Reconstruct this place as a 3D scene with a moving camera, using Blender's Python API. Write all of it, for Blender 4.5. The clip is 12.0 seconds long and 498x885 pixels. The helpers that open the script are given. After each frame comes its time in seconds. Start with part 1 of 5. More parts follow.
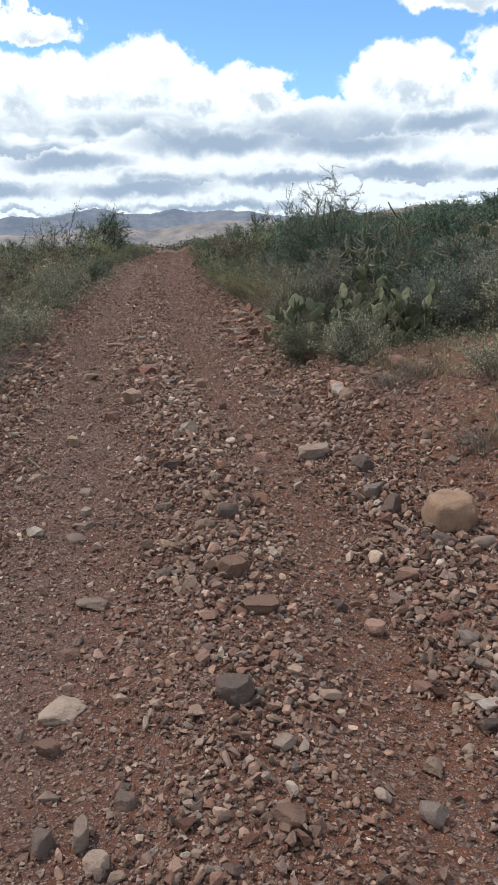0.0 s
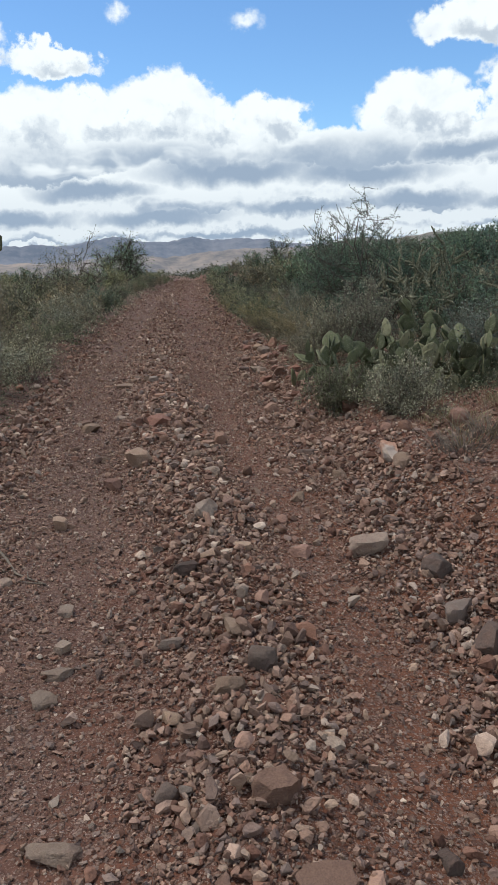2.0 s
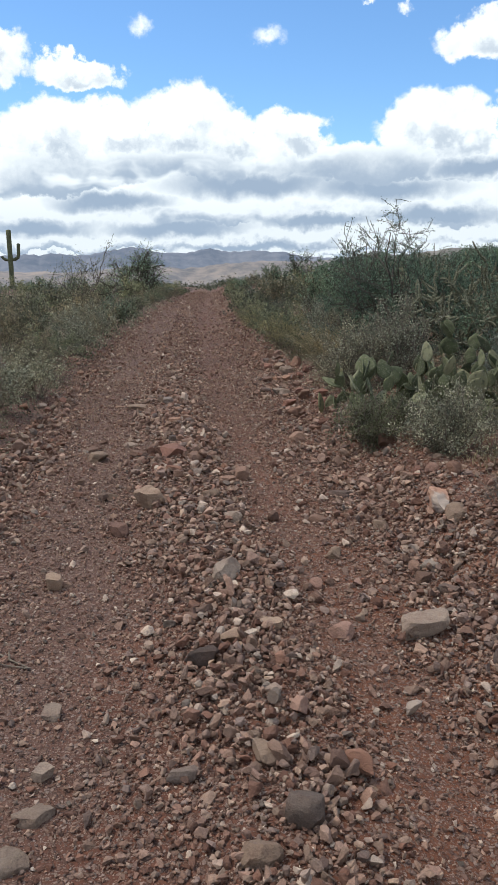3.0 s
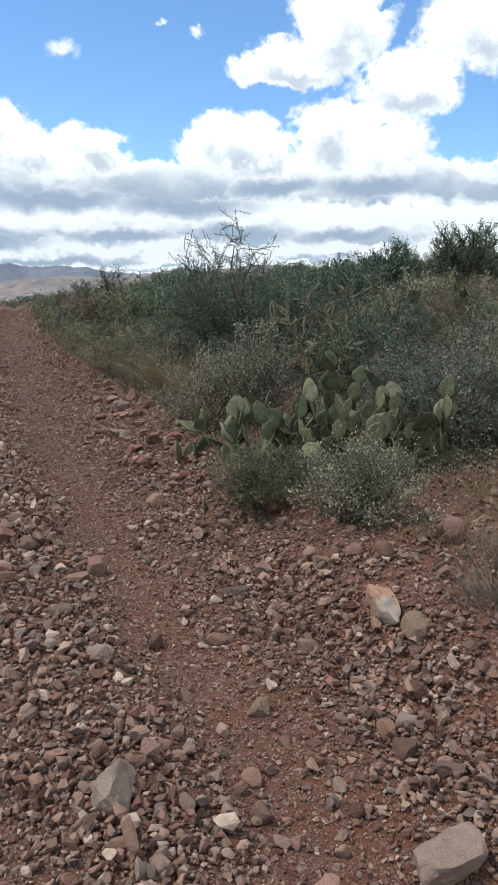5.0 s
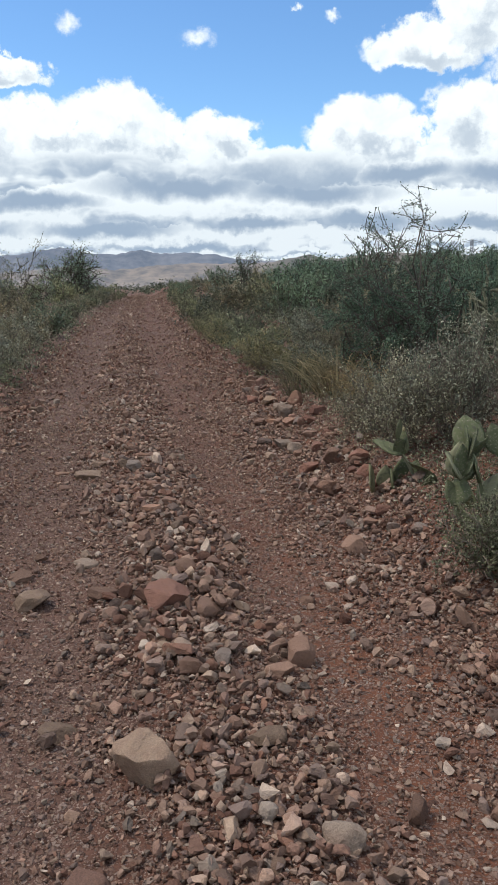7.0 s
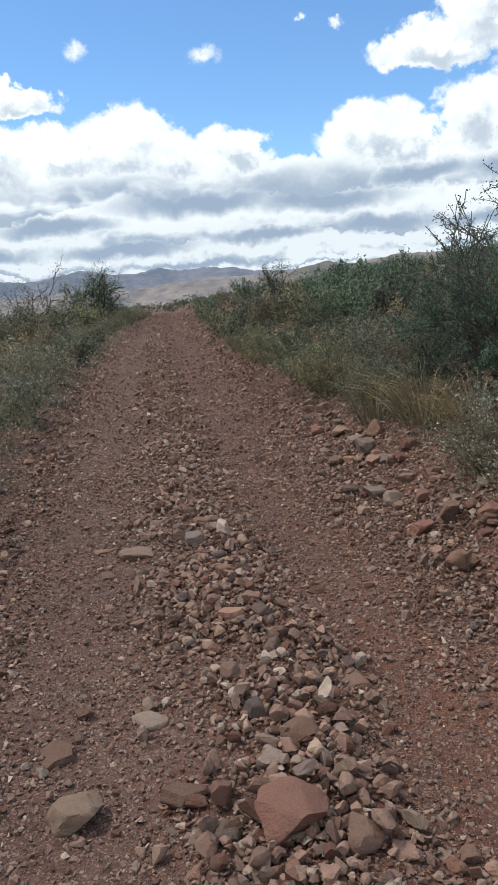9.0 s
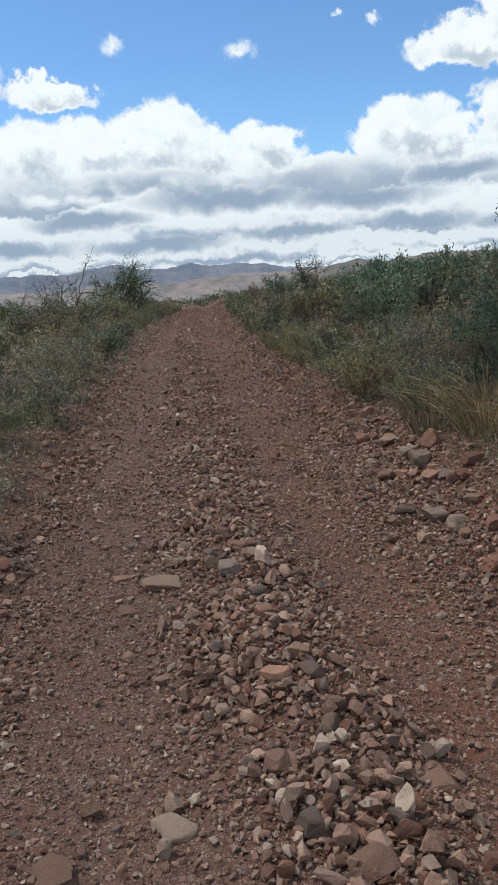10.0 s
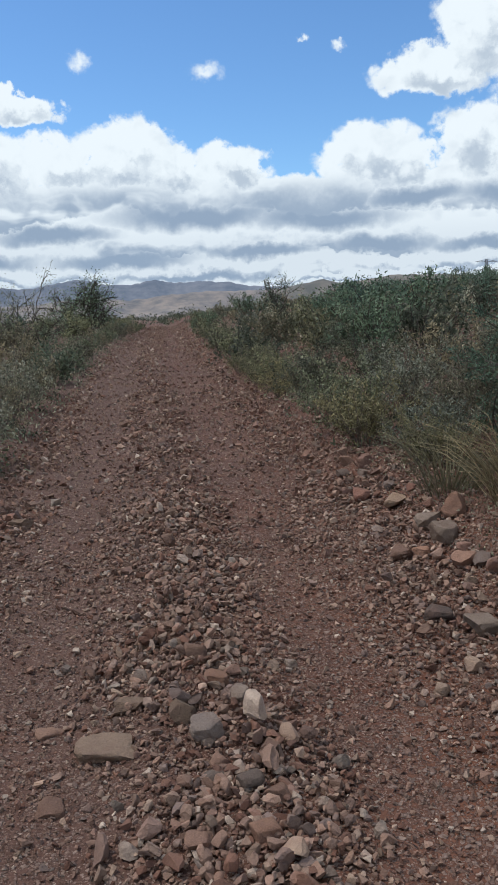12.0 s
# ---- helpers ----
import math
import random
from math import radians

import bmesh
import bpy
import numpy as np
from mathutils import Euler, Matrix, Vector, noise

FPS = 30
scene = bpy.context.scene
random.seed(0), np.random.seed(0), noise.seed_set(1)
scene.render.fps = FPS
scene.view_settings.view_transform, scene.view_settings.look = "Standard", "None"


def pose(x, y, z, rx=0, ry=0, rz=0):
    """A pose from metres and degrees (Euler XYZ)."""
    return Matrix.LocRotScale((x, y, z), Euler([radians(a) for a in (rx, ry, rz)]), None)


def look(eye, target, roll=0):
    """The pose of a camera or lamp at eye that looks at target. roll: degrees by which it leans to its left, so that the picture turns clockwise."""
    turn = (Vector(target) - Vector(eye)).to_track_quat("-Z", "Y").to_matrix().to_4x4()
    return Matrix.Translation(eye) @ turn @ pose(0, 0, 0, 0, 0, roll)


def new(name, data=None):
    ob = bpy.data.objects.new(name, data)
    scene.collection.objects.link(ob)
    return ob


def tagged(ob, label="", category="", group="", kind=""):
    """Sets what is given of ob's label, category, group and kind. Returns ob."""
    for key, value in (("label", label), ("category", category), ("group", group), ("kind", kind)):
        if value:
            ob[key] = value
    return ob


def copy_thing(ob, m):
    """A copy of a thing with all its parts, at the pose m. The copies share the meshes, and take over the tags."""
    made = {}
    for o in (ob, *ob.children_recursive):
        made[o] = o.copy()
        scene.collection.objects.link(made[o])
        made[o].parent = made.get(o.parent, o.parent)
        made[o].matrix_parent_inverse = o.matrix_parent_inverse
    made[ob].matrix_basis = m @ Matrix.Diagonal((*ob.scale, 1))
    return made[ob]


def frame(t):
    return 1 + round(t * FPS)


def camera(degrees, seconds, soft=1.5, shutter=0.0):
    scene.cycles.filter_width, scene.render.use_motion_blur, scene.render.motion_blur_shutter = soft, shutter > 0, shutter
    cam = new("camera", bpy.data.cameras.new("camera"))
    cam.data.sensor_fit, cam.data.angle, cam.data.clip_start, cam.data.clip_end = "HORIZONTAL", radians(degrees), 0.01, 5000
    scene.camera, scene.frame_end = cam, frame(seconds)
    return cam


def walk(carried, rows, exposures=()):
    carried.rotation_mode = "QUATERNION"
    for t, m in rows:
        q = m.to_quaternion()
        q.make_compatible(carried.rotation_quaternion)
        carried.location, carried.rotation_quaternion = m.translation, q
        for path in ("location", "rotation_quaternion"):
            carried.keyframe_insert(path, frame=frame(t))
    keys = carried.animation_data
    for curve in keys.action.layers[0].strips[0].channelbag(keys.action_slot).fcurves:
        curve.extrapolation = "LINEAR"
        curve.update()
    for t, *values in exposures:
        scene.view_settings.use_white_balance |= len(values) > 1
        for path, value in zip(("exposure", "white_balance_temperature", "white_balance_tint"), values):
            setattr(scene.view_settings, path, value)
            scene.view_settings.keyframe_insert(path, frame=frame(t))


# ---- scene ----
cam = camera(35.6, 12.0, soft=0.7)
PATH = [
    (0, (0.184, -0.836, 1.458), (0.357, 1.081, 0.916), -1.6),
    (0.5, (0.204, -0.55, 1.437), (0.399, 1.364, 0.891), -2.7),
    (1, (0.233, -0.273, 1.468), (0.43, 1.656, 0.976), -2.3),
    (1.5, (0.269, 0.085, 1.466), (0.446, 2.039, 1.079), -4.1),
    (2, (0.206, 0.376, 1.455), (0.34, 2.314, 0.978), -1.8),
    (2.5, (0.214, 0.752, 1.466), (0.253, 2.709, 1.055), -2.3),
    (2.7, (0.2, 0.869, 1.464), (0.266, 2.82, 1.028), -1.5),
    (4.3, (0.101, 2.066, 1.482), (0.352, 3.995, 1.019), -2.1),
    (4.5, (0.097, 2.154, 1.486), (0.42, 4.078, 1.043), -1.8),
    (5, (0.034, 2.466, 1.494), (0.609, 4.337, 1.081), -0.4),
    (5.5, (-0.032, 2.715, 1.508), (0.506, 4.593, 1.081), -0.7),
    (6, (-0.103, 3.065, 1.469), (0.203, 5.0, 1.069), 0.3),
    (6.5, (-0.135, 3.405, 1.47), (0.135, 5.328, 0.992), 0.7),
    (6.7, (-0.168, 3.509, 1.486), (0.104, 5.441, 1.046), 0.3),
    (8.3, (-0.221, 4.567, 1.459), (0.061, 6.494, 1.003), -0.9),
    (8.5, (-0.243, 4.715, 1.441), (0.068, 6.638, 0.986), -0.9),
    (9, (-0.336, 5.033, 1.485), (-0.135, 6.979, 1.072), -4.1),
    (9.5, (-0.338, 5.358, 1.475), (-0.188, 7.317, 1.1), -4.5),
    (10, (-0.36, 5.676, 1.445), (-0.228, 7.628, 1.027), -3.2),
    (10.5, (-0.385, 6.025, 1.467), (-0.076, 7.966, 1.095), -3.4),
    (11, (-0.354, 6.249, 1.473), (-0.033, 8.182, 1.073), -3.2),
    (11.5, (-0.327, 6.564, 1.513), (-0.011, 8.51, 1.178), -1.9),
    (12, (-0.353, 6.897, 1.464), (-0.122, 8.847, 1.087), -1.9),
]
EXPOSURES = [(0, 0.12, 6500, 10), (0.5, 0.34, 6500, 10), (1, 0.07, 6500, 10), (1.5, 0.03, 6500, 10), (2, -0.09, 6500, 10), (2.5, 0.00, 6500, 10),
             (4.5, 0.10, 6500, 10), (5, 0.08, 6500, 10), (5.5, 0.06, 6500, 10), (6, -0.02, 6500, 10), (6.5, -0.04, 6500, 10), (8.5, 0.08, 6500, 10),
             (9, 0.00, 6500, 10), (9.5, -0.07, 6500, 10), (10, -0.17, 6480, 10), (10.5, -0.07, 6440, 10), (11, -0.09, 6350, 10), (11.5, -0.34, 6220, 10),
             (12, -0.23, 6260, 10)]
walk(cam, [(t, look(eye, target, roll)) for t, eye, target, roll in PATH], EXPOSURES)

# ---- world: broken cumulus sky ----
class Net:
    """Short-hand for building node trees."""

    def __init__(self, tree):
        self.tree = tree
        tree.nodes.clear()

    def add(self, kind, **props):
        node = self.tree.nodes.new(kind)
        for key, value in props.items():
            setattr(node, key, value)
        return node

    def put(self, value, socket):
        if isinstance(value, bpy.types.NodeSocket):
            self.tree.links.new(value, socket)
        else:
            socket.default_value = value

    def math(self, op, a, b=0.0, c=0.0, clamp=False):
        node = self.add("ShaderNodeMath", operation=op, use_clamp=clamp)
        for value, socket in zip((a, b, c), node.inputs):
            self.put(value, socket)
        return node.outputs[0]

    def vec(self, op, a, b=(0, 0, 0)):
        node = self.add("ShaderNodeVectorMath", operation=op)
        self.put(a, node.inputs[0])
        if op == "SCALE":
            self.put(b, node.inputs["Scale"])
        else:
            self.put(b, node.inputs[1])
        return node.outputs["Value"] if op in ("LENGTH", "DOT_PRODUCT") else node.outputs[0]

    def noise(self, coords, scale, detail=4.0, rough=0.55, colour=False):
        node = self.add("ShaderNodeTexNoise")
        self.put(coords, node.inputs["Vector"])
        self.put(scale, node.inputs["Scale"])
        self.put(detail, node.inputs["Detail"])
        self.put(rough, node.inputs["Roughness"])
        return node.outputs["Color" if colour else "Fac"]

    def ramp(self, value, lo, hi, to_lo=0.0, to_hi=1.0, smooth=True):
        node = self.add("ShaderNodeMapRange", interpolation_type="SMOOTHSTEP" if smooth else "LINEAR")
        for item, socket in zip((value, lo, hi, to_lo, to_hi), node.inputs):
            self.put(item, socket)
        return node.outputs[0]

    def mix(self, fac, a, b, kind="MIX"):
        node = self.add("ShaderNodeMix", data_type="RGBA", blend_type=kind)
        self.put(fac, node.inputs["Factor"])
        self.put(a, node.inputs[6])
        self.put(b, node.inputs[7])
        return node.outputs[2]


SUN_ELEVATION, SUN_AZIMUTH = 60.0, -70.0  # degrees; azimuth from +y towards +x

world = bpy.data.worlds.new("sky")
scene.world = world
world.use_nodes = True
net = Net(world.node_tree)
direction = net.add("ShaderNodeTexCoord").outputs["Generated"]
split = net.add("ShaderNodeSeparateXYZ")
net.put(direction, split.inputs[0])
azimuth = net.math("DEGREES", net.math("ARCTAN2", split.outputs[0], split.outputs[1]))
elevation = net.math("DEGREES", net.math("ARCSINE", split.outputs[2]))
joined = net.add("ShaderNodeCombineXYZ")
net.put(azimuth, joined.inputs[0])
net.put(elevation, joined.inputs[1])
flat = joined.outputs[0]
warp1 = net.vec("SCALE", net.vec("SUBTRACT", net.noise(flat, 0.35, 2.0, 0.5, True), (0.5, 0.5, 0.5)), 2.4)
warp2 = net.vec("SCALE", net.vec("SUBTRACT", net.noise(flat, 1.3, 5.0, 0.6, True), (0.5, 0.5, 0.5)), 1.5)
gentle = net.vec("ADD", flat, net.vec("SCALE", warp1, 0.7))
warped = net.vec("ADD", net.vec("ADD", flat, warp1), warp2)
lively = net.vec("ADD", flat, net.vec("SCALE", warp2, 1.1))

# cumulus heaps: azimuth, elevation, half width, half height (degrees)
HEAPS = [
    (-1.6, 9.6, 4.3, 2.6), (-5.6, 9.2, 4.0, 2.2), (1.6, 8.6, 3.6, 2.0), (6.0, 8.6, 3.6, 2.1),
    (-10.5, 8.8, 4.0, 2.6), (15.9, 9.0, 4.4, 2.3), (18.0, 8.4, 3.0, 1.8), (22.8, 9.6, 3.4, 2.9),
    (26.5, 8.4, 4.0, 3.4), (20.0, 14.0, 4.6, 1.7), (23.6, 16.2, 4.2, 3.0), (28.0, 12.6, 4.4, 2.6),
    (4.6, 14.8, 1.5, 0.75), (-3.9, 15.3, 1.0, 0.8), (-8.4, 12.5, 3.8, 1.1), (13.7, 15.9, 0.6, 0.4),
    (11.3, 16.6, 0.5, 0.35), (-14.0, 13.4, 3.0, 2.0), (33.0, 15.5, 5.0, 3.0),
]
body, shadow = None, None
for az, el, wide, high in HEAPS:
    coords = warped if wide > 2 else lively
    away = net.vec("DIVIDE", net.vec("SUBTRACT", coords, (az, el, 0)), (wide, high, 1))
    puff = net.math("SUBTRACT", 1.0, net.vec("LENGTH", away))
    low = net.vec("DIVIDE", net.vec("SUBTRACT", warped, (az + 0.4, el - 0.40 * high, 0)), (wide * 0.85, high * 0.6, 1))
    low = net.math("SUBTRACT", 1.0, net.vec("LENGTH", low))
    if wide < 2:
        puff, low = net.math("MULTIPLY", puff, 0.24), -1.0
    body = puff if body is None else net.math("MAXIMUM", body, puff)
    shadow = low if shadow is None else net.math("MAXIMUM", shadow, low)
split2 = net.add("ShaderNodeSeparateXYZ")
net.put(warped, split2.inputs[0])
bank = net.math("MULTIPLY", net.math("SUBTRACT", 8.4, split2.outputs[1]), 0.5)
body = net.math("MAXIMUM", body, bank)
# beyond the heaps the same broken cloud goes on over the whole sky
elsewhere = net.vec("LENGTH", net.vec("DIVIDE", net.vec("SUBTRACT", flat, (8, 6, 0)), (26, 17, 1)))
broken = net.ramp(net.noise(direction, 2.6, 6.0, 0.58), 0.42, 0.56, -0.3, 0.7)
broken = net.math("ADD", broken, net.ramp(elsewhere, 0.95, 1.15, -2.0, 0.0))
body = net.math("MAXIMUM", body, broken)
cover = net.ramp(body, 0.0, 0.24)
# grey undersides, and long grey layers low over the land
soft = net.add("ShaderNodeSeparateXYZ")
net.put(gentle, soft.inputs[0])
long_coords = net.vec("MULTIPLY", gentle, (0.10, 0.40, 1))
rolling = net.add("ShaderNodeSeparateXYZ")
net.put(net.vec("ADD", flat, net.vec("ADD", net.vec("SCALE", warp1, 0.8), net.vec("SCALE", warp2, 1.0))), rolling.inputs[0])
steps = net.math("DIVIDE", net.math("LOGARITHM", net.math("MULTIPLY", net.math("MAXIMUM", rolling.outputs[1], 0.3), 1 / 4.9), 2.718), math.log(2.1))
steps = net.math("ADD", steps, net.math("MULTIPLY", net.math("SUBTRACT", net.noise(net.vec("MULTIPLY", flat, (0.05, 0.08, 1)), 1.0, 2.0), 0.5), 1.5))
within = net.math("FRACT", net.math("ADD", steps, 8.0))
layers = net.math("MULTIPLY", net.ramp(within, 0.85, 0.15), net.ramp(within, 0.0, 0.13))
layers = net.math("MULTIPLY", layers, net.ramp(net.noise(long_coords, 1.3, 3.0, 0.5), 0.34, 0.56, 0.15, 1.0))
layers = net.math("MULTIPLY", net.math("MULTIPLY", layers, 0.85), net.ramp(elevation, 8.4, 6.8))
layers = net.math("MAXIMUM", layers, net.ramp(elevation, 6.5, 2.5, 0.0, 0.26))
billow = net.math("MULTIPLY", net.math("SUBTRACT", net.noise(lively, 0.5, 4.0, 0.55), 0.5), 1.8)
shade = net.math("MAXIMUM", layers, net.ramp(net.math("ADD", shadow, billow), 0.05, 1.0, 0.0, 0.6))
streaks = net.ramp(net.noise(net.vec("MULTIPLY", gentle, (0.14, 0.50, 1)), 1.0, 3.0, 0.5), 0.45, 0.70, 0.0, 0.40)
shade = net.math("MAXIMUM", shade, net.math("MULTIPLY", streaks, net.math("MULTIPLY", net.ramp(elevation, 7.0, 5.0), net.ramp(elevation, 0.3, 1.5, 0.4, 1.0))))
# broad grey bellies in the far bank: azimuth, elevation, half width, half height
rolled = net.vec("ADD", gentle, net.vec("SCALE", warp2, 0.55))
for az, el, wide, high in [(3.5, 5.5, 8.0, 1.25), (12.5, 5.1, 7.0, 1.15), (-6.5, 4.3, 5.5, 0.9), (19.0, 6.3, 5.0, 0.9), (26.0, 6.2, 6.0, 1.2), (-2.0, 2.5, 7.0, 0.75),
                           (8.0, 2.9, 6.5, 0.65), (16.5, 3.2, 6.0, 0.85), (-11.5, 2.7, 5.0, 0.8), (24.0, 3.0, 6.0, 0.7), (3.0, 1.3, 9.0, 0.4)]:
    belly = net.vec("LENGTH", net.vec("DIVIDE", net.vec("SUBTRACT", rolled, (az, el, 0)), (wide, high, 1)))
    shade = net.math("MAXIMUM", shade, net.ramp(belly, 1.2, 0.30, 0.0, 0.92))
puffs = net.ramp(net.noise(gentle, 0.55, 4.0, 0.55), 0.5, 0.8, 0.0, 0.2)
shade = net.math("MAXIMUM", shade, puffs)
cloud = net.mix(shade, (1.02, 1.10, 1.13, 1), (0.30, 0.41, 0.56, 1))

sky = net.add("ShaderNodeTexSky", sky_type="NISHITA", sun_disc=False)
sky.sun_elevation, sky.sun_rotation = radians(SUN_ELEVATION), radians(SUN_AZIMUTH)
sky.altitude, sky.air_density, sky.dust_density, sky.ozone_density = 700, 1.0, 0.3, 2.0
bg_sky, bg_cloud, mixed = net.add("ShaderNodeBackground"), net.add("ShaderNodeBackground"), net.add("ShaderNodeMixShader")
net.put(net.mix(1.0, sky.outputs[0], (0.74, 0.98, 1.16, 1), "MULTIPLY"), bg_sky.inputs[0])
bg_sky.inputs[1].default_value = 0.15
net.put(cloud, bg_cloud.inputs[0])
bg_cloud.inputs[1].default_value = 1.0
net.put(cover, mixed.inputs[0])
net.put(bg_sky.outputs[0], mixed.inputs[1])
net.put(bg_cloud.outputs[0], mixed.inputs[2])
net.put(mixed.outputs[0], net.add("ShaderNodeOutputWorld").inputs[0])

# the sun stands behind thin cloud
sun = new("sun", bpy.data.lights.new("sun", "SUN"))
sun.data.energy, sun.data.angle, sun.data.color = 2.6, radians(8), (1.0, 0.92, 0.80)
az, el = radians(SUN_AZIMUTH), radians(SUN_ELEVATION)
sun.matrix_world = look((60 * math.sin(az) * math.cos(el), 60 * math.cos(az) * math.cos(el), 60 * math.sin(el)), (0, 0, 0))


# ---- materials ----
def material(name, rough=0.9):
    mat = bpy.data.materials.new(name)
    mat.use_nodes = True
    n = Net(mat.node_tree)
    bsdf = n.add("ShaderNodeBsdfPrincipled")
    n.put(bsdf.outputs[0], n.add("ShaderNodeOutputMaterial").inputs[0])
    bsdf.inputs["Roughness"].default_value = rough
    bsdf.inputs["Specular IOR Level"].default_value = 0.25
    return mat, n, bsdf


def bump(n, bsdf, height, strength, distance):
    node = n.add("ShaderNodeBump")
    n.put(height, node.inputs["Height"])
    node.inputs["Strength"].default_value, node.inputs["Distance"].default_value = strength, distance
    n.put(node.outputs[0], bsdf.inputs["Normal"])


def colours(n, value, stops):
    node = n.add("ShaderNodeValToRGB")
    ramp = node.color_ramp
    while len(ramp.elements) < len(stops):
        ramp.elements.new(0.5)
    for element, (at, colour) in zip(ramp.elements, stops):
        element.position, element.color = at, (*colour, 1)
    n.put(value, node.inputs[0])
    return node.outputs[0]


def dirt_material():
    mat, n, bsdf = material("red_dirt", 0.95)
    where = n.add("ShaderNodeNewGeometry").outputs["Position"]
    big = n.noise(where, 0.9, 5.0, 0.6)
    dirt = colours(n, big, [(0.30, (0.090, 0.035, 0.022)), (0.5, (0.130, 0.054, 0.035)), (0.7, (0.180, 0.084, 0.056))])
    stains = n.ramp(n.noise(where, 0.35, 3.0), 0.48, 0.66)
    dirt = n.mix(n.math("MULTIPLY", stains, 0.55), dirt, (0.128, 0.073, 0.055, 1))
    apart = n.add("ShaderNodeSeparateXYZ")
    n.put(n.vec("ADD", where, n.vec("SCALE", n.noise(where, 1.3, 3.0, 0.5, True), 0.6)), apart.inputs[0])
    reddest = n.math("MULTIPLY", n.ramp(apart.outputs[0], 0.55, 0.95, 0.0, 0.75), n.ramp(apart.outputs[1], 15.0, 8.0, 0.15, 1.0))
    dirt = n.mix(reddest, dirt, (0.160, 0.062, 0.034, 1))
    dirt = n.mix(n.ramp(apart.outputs[0], 0.25, -0.2, 0.0, 0.6), dirt, (0.135, 0.082, 0.066, 1))
    colour, relief = dirt, 0.0
    patchy = n.noise(where, 2.2, 4.0, 0.6)
    for scale, share, depth in ((160.0, 0.40, 0.5), (78.0, 0.58, 1.0), (42.0, 0.78, 1.6)):
        warped_at = n.vec("ADD", where, n.vec("SCALE", n.noise(where, scale * 0.6, 2.0, 0.5, True), 0.9 / scale))
        cells, rim = n.add("ShaderNodeTexVoronoi"), n.add("ShaderNodeTexVoronoi", feature="DISTANCE_TO_EDGE")
        for node in (cells, rim):
            n.put(warped_at, node.inputs["Vector"])
            node.inputs["Scale"].default_value = scale
        some = n.add("ShaderNodeSeparateXYZ")
        n.put(cells.outputs["Color"], some.inputs[0])
        here = n.math("GREATER_THAN", n.math("ADD", some.outputs[0], n.math("MULTIPLY", n.math("SUBTRACT", patchy, 0.5), 0.9)), share)
        pebble = n.math("MULTIPLY", n.ramp(rim.outputs["Distance"], 0.03, 0.16), here)
        tint = colours(n, some.outputs[1], [(0.0, (0.107, 0.054, 0.040)), (0.35, (0.189, 0.113, 0.086)), (0.7, (0.249, 0.162, 0.129)), (1.0, (0.346, 0.252, 0.206))])
        colour = n.mix(n.math("MULTIPLY", pebble, 0.9), colour, tint)
        relief = n.math("ADD", relief, n.math("MULTIPLY", pebble, n.math("MULTIPLY", n.math("ADD", some.outputs[2], 0.4), depth)))
    fine = n.noise(where, 160.0, 3.0, 0.7)
    colour = n.mix(0.35, colour, n.mix(1.0, colour, colours(n, fine, [(0.3, (0.55, 0.55, 0.55)), (0.7, (1.25, 1.25, 1.25))]), "MULTIPLY"))
    n.put(colour, bsdf.inputs["Base Color"])
    height = n.math("ADD", n.math("MULTIPLY", relief, 0.7), n.math("MULTIPLY", fine, 0.4))
    height = n.math("ADD", height, n.math("MULTIPLY", n.noise(where, 22.0, 4.0), 1.2))
    bump(n, bsdf, height, 0.9, 0.013)
    return mat


def stone_material(name, stops, per_island, speck=0.35):
    mat, n, bsdf = material(name, 0.88)
    if per_island:
        chance = n.add("ShaderNodeNewGeometry").outputs["Random Per Island"]
    else:
        chance = n.add("ShaderNodeObjectInfo").outputs["Random"]
    where = n.add("ShaderNodeNewGeometry").outputs["Position"]
    base = colours(n, chance, stops)
    patch = n.math("ADD", n.math("MULTIPLY", n.noise(where, 28.0, 4.0, 0.6), 0.5), n.math("MULTIPLY", n.noise(where, 9.0, 3.0, 0.6), 0.5))
    base = n.mix(n.ramp(patch, 0.42, 0.64, 0.0, 0.40), base, (0.165, 0.098, 0.078, 1))
    # stones of one kind differ in how light they are
    light = n.math("FRACT", n.math("MULTIPLY", chance, 37.7))
    base = n.mix(1.0, base, colours(n, light, [(0.0, (0.66, 0.63, 0.61)), (0.6, (1.08, 1.06, 1.04)), (1.0, (1.42, 1.38, 1.32))]), "MULTIPLY")
    fine = n.noise(where, 210.0, 3.0, 0.7)
    base = n.mix(speck, base, n.mix(1.0, base, colours(n, fine, [(0.3, (0.5, 0.5, 0.5)), (0.7, (1.35, 1.33, 1.3))]), "MULTIPLY"))
    n.put(base, bsdf.inputs["Base Color"])
    bump(n, bsdf, n.math("ADD", n.math("MULTIPLY", fine, 0.35), n.noise(where, 60.0, 4.0, 0.65)), 0.8, 0.012)
    return mat


